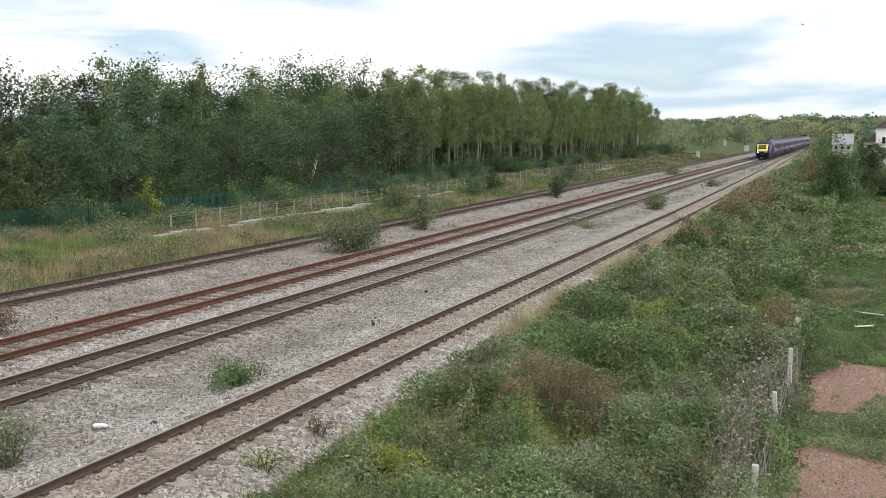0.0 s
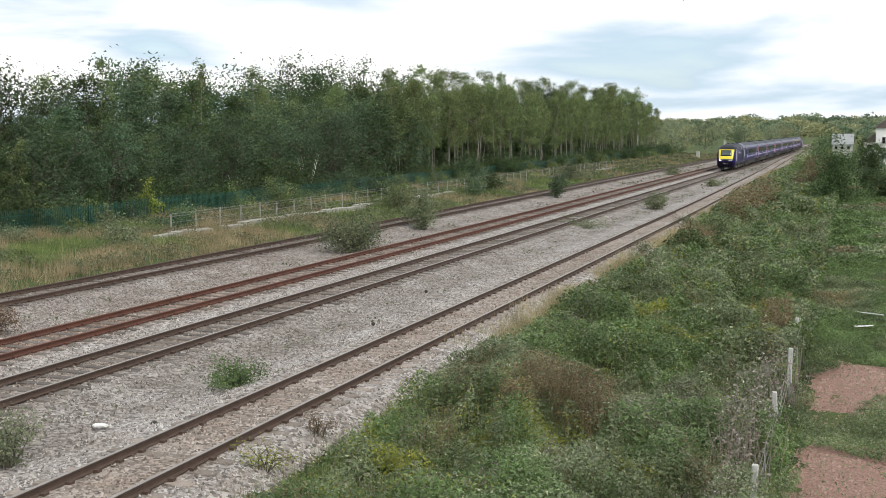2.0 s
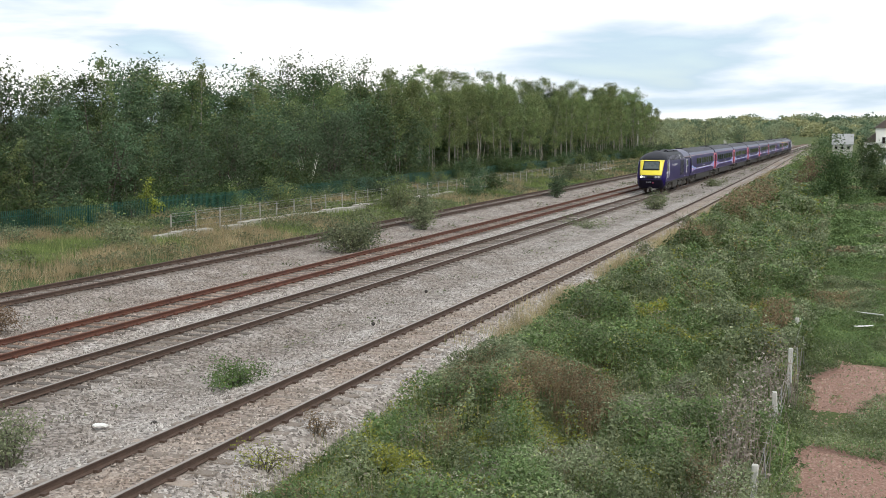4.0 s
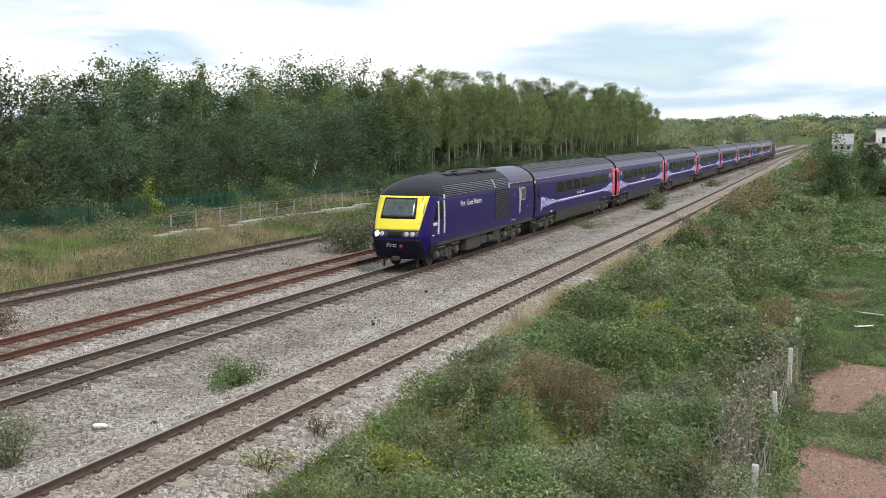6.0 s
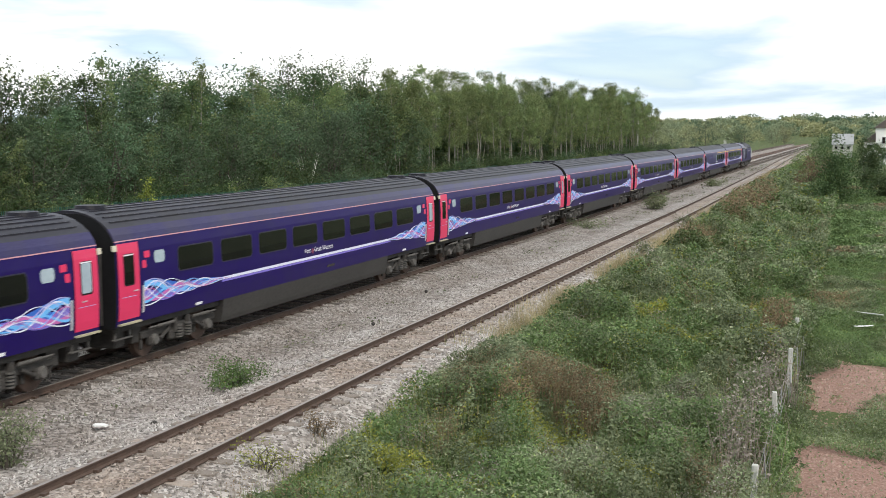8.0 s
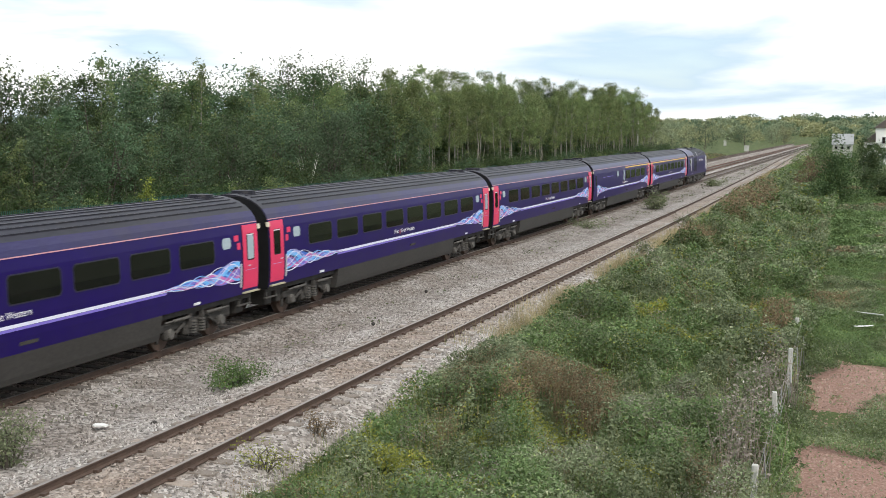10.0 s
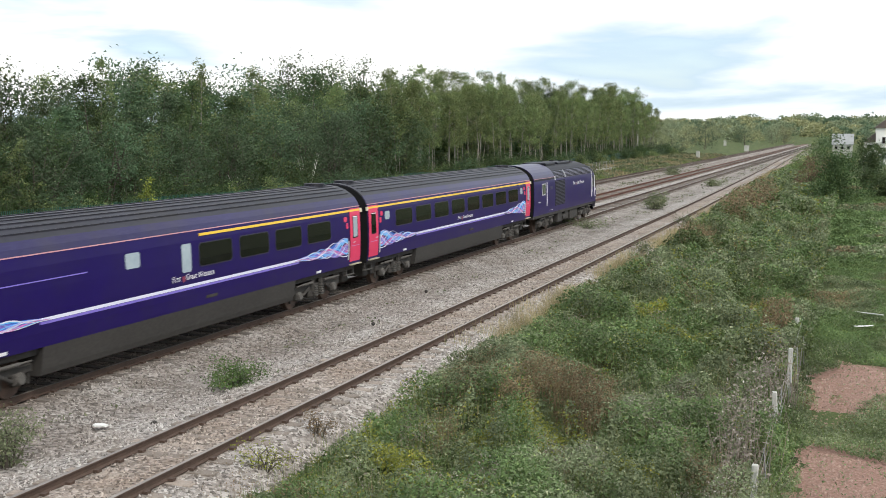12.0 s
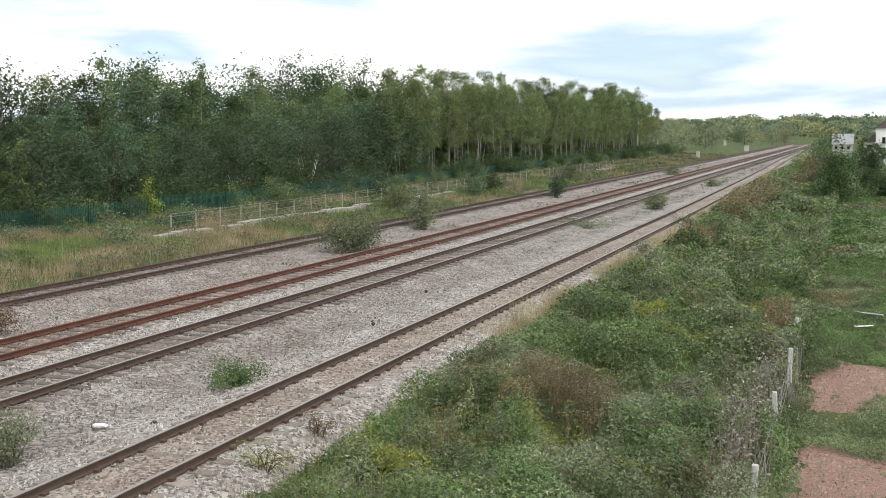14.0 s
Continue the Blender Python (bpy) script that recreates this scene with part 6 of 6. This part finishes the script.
def build_power_car(lead):
    """A diesel power car with a raked nose at y = 0 and the rest of the train behind it."""
    c = thing("power_car", "dark blue diesel power car with yellow raked nose" if lead else "dark blue trailing diesel power car at the train's rear",
              "locomotive", "vehicles of the passing train")
    # body skin: straight sides that meet the raked front
    zs = [1.04, 1.15, 1.35, 1.60, 1.80, 2.05, 2.30, 2.55, 2.80, 2.97, 3.10, 3.20, 3.28, 3.36, 3.44, 3.52, 3.58, 3.64, 3.70, 3.75, 3.79, 3.82, 3.84, 3.85]
    v, f, idx = [], [], []
    cols = []
    for z in zs:
        w = half_width(z)
        yn = nose_y(1.0, z)
        row = []
        for s in (1, -1):
            for y in (yn, max(yn + 0.05, 4.3), 9.0, LOCO):
                row.append(len(v))
                v.append((s * w * (0.985 if y == yn else 1.0), y, z))
        cols.append(row)
    for j in range(len(zs) - 1):
        for s in (0, 4):
            for i in range(3):
                a, b = cols[j], cols[j + 1]
                q = (a[s + i], a[s + i + 1], b[s + i + 1], b[s + i])
                f.append(q if s == 0 else tuple(reversed(q)))
                idx.append(0 if zs[j] < 2.95 else 1)
    # rear wall and floor
    f.append(tuple([cols[j][3] for j in range(len(zs))] + [cols[j][7] for j in range(len(zs) - 1, -1, -1)]))
    idx.append(0)
    f.append((cols[0][0], cols[0][1], cols[0][2], cols[0][3], cols[0][7], cols[0][6], cols[0][5], cols[0][4]))
    idx.append(0)
    mesh_part("body", v, f, [BLUE, ROOF_DARK], c, index=idx, smooth=False)
    nose_patch("nose", -1.0, 1.0, 0.66, 3.05, 0.0, BLUE, c, nu=28, nz=24)
    nose_patch("cab_roof", -1.0, 1.0, 3.05, 3.845, 0.0, ROOF_DARK, c, "black grimy cab roof", nu=20, nz=14)
    nose_patch("valance", -0.97, 0.97, 0.46, 1.30, 0.012, VALANCE, c, "black front valance with the shade of the lower nose painted in", nu=24, nz=8, top_u=(-0.80, 0.80))
    nose_patch("warning_panel", -0.74, 0.74, 1.66, 3.05, 0.006, YELLOW, c, "bright yellow warning panel", nu=20, nz=16, top_u=(-0.86, 0.86))
    nose_patch("windscreen_surround", -0.585, 0.585, 2.12, 2.97, 0.014, BLACK, c, nu=12, nz=8, top_u=(-0.55, 0.55))
    nose_patch("windscreen", -0.53, 0.53, 2.20, 2.90, 0.022, GLASS_CAB, c, "dark raked windscreen", nu=12, nz=8, top_u=(-0.50, 0.50))
    nose_patch("headlamp_panel", -0.74, 0.74, 1.36, 1.63, 0.012, PANEL_DARK, c, nu=16, nz=3)
    for u0, lit in ((-0.62, True), (-0.44, False), (0.37, False), (0.56, False)):
        nose_disc("headlamp", u0, 1.50, 0.105, 0.03, LAMP_ON if (lit and lead) else LAMP_OFF, c)
    nose_patch("grille", -0.24, 0.24, 1.38, 1.60, 0.02, BLACK, c, nu=6, nz=2)
    for s in (-1, 1):
        slab("nose_skirt", s, 1.22, 2.05, 0.66, 1.06, 0.0, VALANCE, c)
    for s in (-1, 1):
        bm = bmesh.new()
        rod(bm, (s * 0.05, 1.42, 2.22), (s * 0.32, 1.5, 2.34), 0.012, 0.012, 4)
        if s < 0:
            bmesh.ops.translate(bm, verts=bm.verts, vec=(0, -0.66, -0.02))
            part("wiper", bm, BLACK, c)
        else:
            bm.free()
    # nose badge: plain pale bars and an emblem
    letters("First", 0.25, 0.002, BADGE, c, Matrix.Translation((-0.36, 0.455, 0.92)) @ pose(0, 0, 0, 90, 0, 0))
    nose_patch("badge_emblem", 0.15, 0.24, 0.92, 1.08, 0.03, EMBLEM, c, nu=2, nz=2)
    bm = bmesh.new()
    box(bm, -0.14, 0.14, 0.45, 1.2, 0.40, 0.58, 0.03)
    for s in (-1, 1):
        box(bm, s * 0.75 - 0.03, s * 0.75 + 0.03, 1.1, 1.18, 0.08, 0.7)
    part("coupler_and_guard_irons", bm, UNDER, c)
    # underframe, tanks, bogies
    shell("solebar", 1.95, LOCO, 0.90, 1.06, UNDER, c)
    bm = bmesh.new()
    box(bm, -1.22, 1.22, 6.3, 8.4, 0.30, 0.98, 0.04)
    part("fuel_tank", bm, UNDER, c)
    bm = bmesh.new()
    box(bm, -1.18, 1.18, 8.6, 9.5, 0.38, 0.98, 0.04)
    part("battery_box", bm, UNDER, c)
    for s in (-1, 1):
        bm = bmesh.new()
        rod(bm, (s * 1.08, 9.6, 0.55), (s * 1.08, 10.4, 0.55), 0.2, 0.2, 10)
        part("air_cylinder", bm, UNDER, c)
    bm = bmesh.new()
    box(bm, -1.24, 1.24, 10.5, 11.6, 0.32, 0.98, 0.06)
    part("air_reservoir", bm, SKIRT, c)
    bogie(3.75, c, 2.6, 0.51)
    bogie(14.05, c, 2.6, 0.51)
    for s in (-1, 1):
        # cab door, its handrails and the side window
        door = slab("cab_door", s, 2.10, 2.72, 1.25, 2.92, 0.006, BLUE, c)
        slab("door_window", s, 2.24, 2.58, 2.05, 2.80, 0.012, GLASS_DARK, door, corner=0.06)
        for y in (2.04, 2.78):
            slab("handrail", s, y - 0.025, y + 0.025, 1.42, 2.82, 0.04, WHITE_PAINT, c)
        slab("corner_post", s, 2.82, 2.88, 2.88, 3.08, 0.03, WHITE_PAINT, c)
        quarter_light(s, c)
        # number as plain bars
        for i in range(5):
            slab("number_bar", s, 1.44 + i * 0.095, 1.50 + i * 0.095, 1.81, 1.93, 0.006, WHITE_PAINT, c)
        slab("step_light", s, 1.35, 1.55, 1.38, 1.42, 0.01, WHITE_PAINT, c)
        logo(s, (5.0 if s > 0 else 8.2), 2.36, 0.335, c)
        # body-side grilles: upper louvres along the roof edge and the tall radiator grille
        slab("louvre_backing", s, 2.95, 12.7, 2.97, 3.44, 0.004, BLACK, c)
        for i in range(6):
            z = 2.985 + 0.078 * i
            slab("louvre", s, 2.95, 12.65, z, z + 0.026, 0.030 - 0.003 * i, LOUVRE, c)
        slab("radiator_backing", s, 10.3, 12.72, 1.40, 2.86, 0.004, BLACK, c)
        for i in range(17):
            z = 1.43 + i * 0.084
            slab("radiator_slat", s, 10.35, 12.68, z, z + 0.04, 0.012, LOUVRE_DARK, c)
        slab("bracket", s, 10.22, 10.29, 3.0, 3.42, 0.045, SILVER, c)
        slab("bracket", s, 12.70, 12.78, 2.90, 3.14, 0.03, WHITE_PAINT, c)
        slab("luggage_door_rail", s, 14.66, 14.71, 1.5, 2.84, 0.03, WHITE_PAINT, c)
        slab("window_frame", s, 14.93, 15.78, 2.14, 2.80, 0.008, SILVER, c, corner=0.06)
        slab("guard_window", s, 14.98, 15.73, 2.19, 2.75, 0.012, GLASS_GUARD, c, corner=0.05)
        slab("name_plate", s, 13.3, 13.95, 2.40, 2.58, 0.01, PANEL_DARK, c, corner=0.05)
        slab("cantrail_stripe", s, 12.8, LOCO, 3.08, 3.105, 0.006, SALMON, c)
        slab("low_mark", s, 13.2, 14.0, 1.20, 1.225, 0.01, WHITE_PAINT, c)
        slab("low_mark", s, 16.0, 16.7, 1.78, 1.80, 0.01, SILVER, c)
    shell("rear_roof", 12.85, LOCO, 3.11, 3.85, ROOF_BLUE, c, "lighter grey-blue roof of the guard's end", grow=0.008)
    bm = bmesh.new()
    box(bm, -0.62, 0.62, 5.3, 6.1, 3.66, 3.85, 0.04)
    box(bm, -0.7, 0.7, 6.4, 9.6, 3.66, 3.855, 0.05)
    box(bm, -0.72, 0.72, 10.2, 12.6, 3.66, 3.87, 0.05)
    rod(bm, (0.3, 7.2, 3.8), (0.3, 7.2, 3.91), 0.16, 0.16, 10)
    rod(bm, (-0.3, 7.2, 3.8), (-0.3, 7.2, 3.91), 0.16, 0.16, 10)
    part("roof_equipment", bm, ROOF_DARK, c)
    one_box("gangway", (-0.55, 0.55, LOCO, LOCO + 0.22, 1.0, 3.2), BLACK, c, 0.03)
    shell("end_wall", LOCO + 0.001, LOCO + 0.03, 1.0, 3.80, BLACK, c, "black end wall", grow=-0.02)
    return c


def glowing(name, colour, strength):
    m, n, l, b = shader(name, 0.3)
    b.inputs["Base Color"].default_value = (*colour, 1)
    b.inputs["Emission Color"].default_value = (*colour, 1)
    b.inputs["Emission Strength"].default_value = strength
    return m


LAMP_ON = glowing("lit_headlamp", (1.0, 0.97, 0.88), 3.0)
LAMP_OFF = surface("headlamp_glass", (0.30, 0.30, 0.30), (0.45, 0.45, 0.45), 0.2, 4, 30, 0.0)
GLASS_CAB = surface("windscreen_glass", (0.03, 0.045, 0.045), (0.08, 0.10, 0.10), 0.06, 2, 9, 0.0)
LOUVRE = surface("louvre_grey", (0.075, 0.073, 0.11), (0.19, 0.185, 0.24), 0.5, 2, 20, 0.05)
PANEL_DARK = surface("dark_blue_panel", (0.012, 0.010, 0.035), (0.02, 0.017, 0.055), 0.35, 2, 20, 0.02)
EMBLEM = surface("emblem_dark_pink", (0.16, 0.018, 0.05), (0.24, 0.028, 0.07), 0.4, 2, 20, 0.0)
BADGE = surface("badge_dull_grey", (0.26, 0.26, 0.28), (0.36, 0.36, 0.38), 0.5, 3, 30, 0.0)
# black valance; shade on the down-facing lower nose is painted into it too
VALANCE = surface("valance_black_shaded", (0.004, 0.003, 0.010), (0.009, 0.007, 0.019), 0.5, 2, 20, 0.02, spec=0.15)
STEP = surface("footstep_edge", (0.30, 0.27, 0.18), (0.48, 0.44, 0.30), 0.7, 5, 30, 0.1)
JUMPER = surface("cream_box_paint", (0.50, 0.46, 0.34), (0.66, 0.62, 0.50), 0.6, 6, 30, 0.1)
WINDOW_RIM = surface("window_rim", (0.012, 0.011, 0.02), (0.022, 0.02, 0.034), 0.35, 3, 30, 0.0)
GLASS_GUARD = surface("guard_window_glass", (0.05, 0.06, 0.055), (0.14, 0.16, 0.15), 0.1, 3, 9, 0.0)
LOUVRE_DARK = surface("radiator_slats", (0.012, 0.011, 0.03), (0.022, 0.02, 0.045), 0.5, 2, 20, 0.05)

POWER_PITCH, COACH_PITCH = 17.80, 23.0
TRAIN = []          # (thing, distance behind the leading nose, reversed)


def build_train():
    TRAIN.append((build_power_car(True), 0.0, False))
    standard = None
    for i, kind in enumerate(("guard", "standard", "standard", "standard", "standard", "standard", "buffet", "first")):
        s = 17.87 + i * COACH_PITCH
        if kind == "standard" and standard:
            ob = copy_thing(standard, Matrix.Identity(4))
        else:
            ob = build_coach(kind)
            standard = ob if kind == "standard" else standard
        TRAIN.append((ob, s, False))
    TRAIN.append((build_power_car(False), 17.87 + 8 * COACH_PITCH + 17.55, True))


build_train()
NOSE_AT = [(0.0, 241.5), (1.5, 189.5), (3.0, 139.8), (4.5, 91.5), (5.5, 59.9), (6.5, 28.6), (11.0, -109.3), (12.5, -155.5), (14.0, -201.7)]


def nose_place(t):
    """Where the leading nose stands along the line at t seconds; the train runs at about 31 m/s."""
    return float(np.interp(t, [a for a, b in NOSE_AT], [b for a, b in NOSE_AT]))


def motions():
    times = [0.0, 1 / 30] + [0.5 * i for i in range(1, 28)] + [SECONDS - 1 / 30, SECONDS]
    for ob, s, back in TRAIN:
        walk(ob, [(t, pose(TRACKS["through"], nose_place(t) + s, 0, 0, 0, 180 if back else 0)) for t in times])
    # the bird: a straight line high beyond the field, wings beating
    far = [(t, pose(-5.25 - 5.6 * t, 116.0, 15.75 + 1.35 * t, 10, 0, 84)) for t in (0.0, 1 / 30, 2.0, 6.0, 10.0, SECONDS - 1 / 30, SECONDS)]
    walk(BIRD, far)
    for w, s in BIRD_WINGS:
        walk(w, [(0.1 * i, pose(0, 0, 0, 0, -s * (35 if i % 2 else -15), 0)) for i in range(141)])


motions()
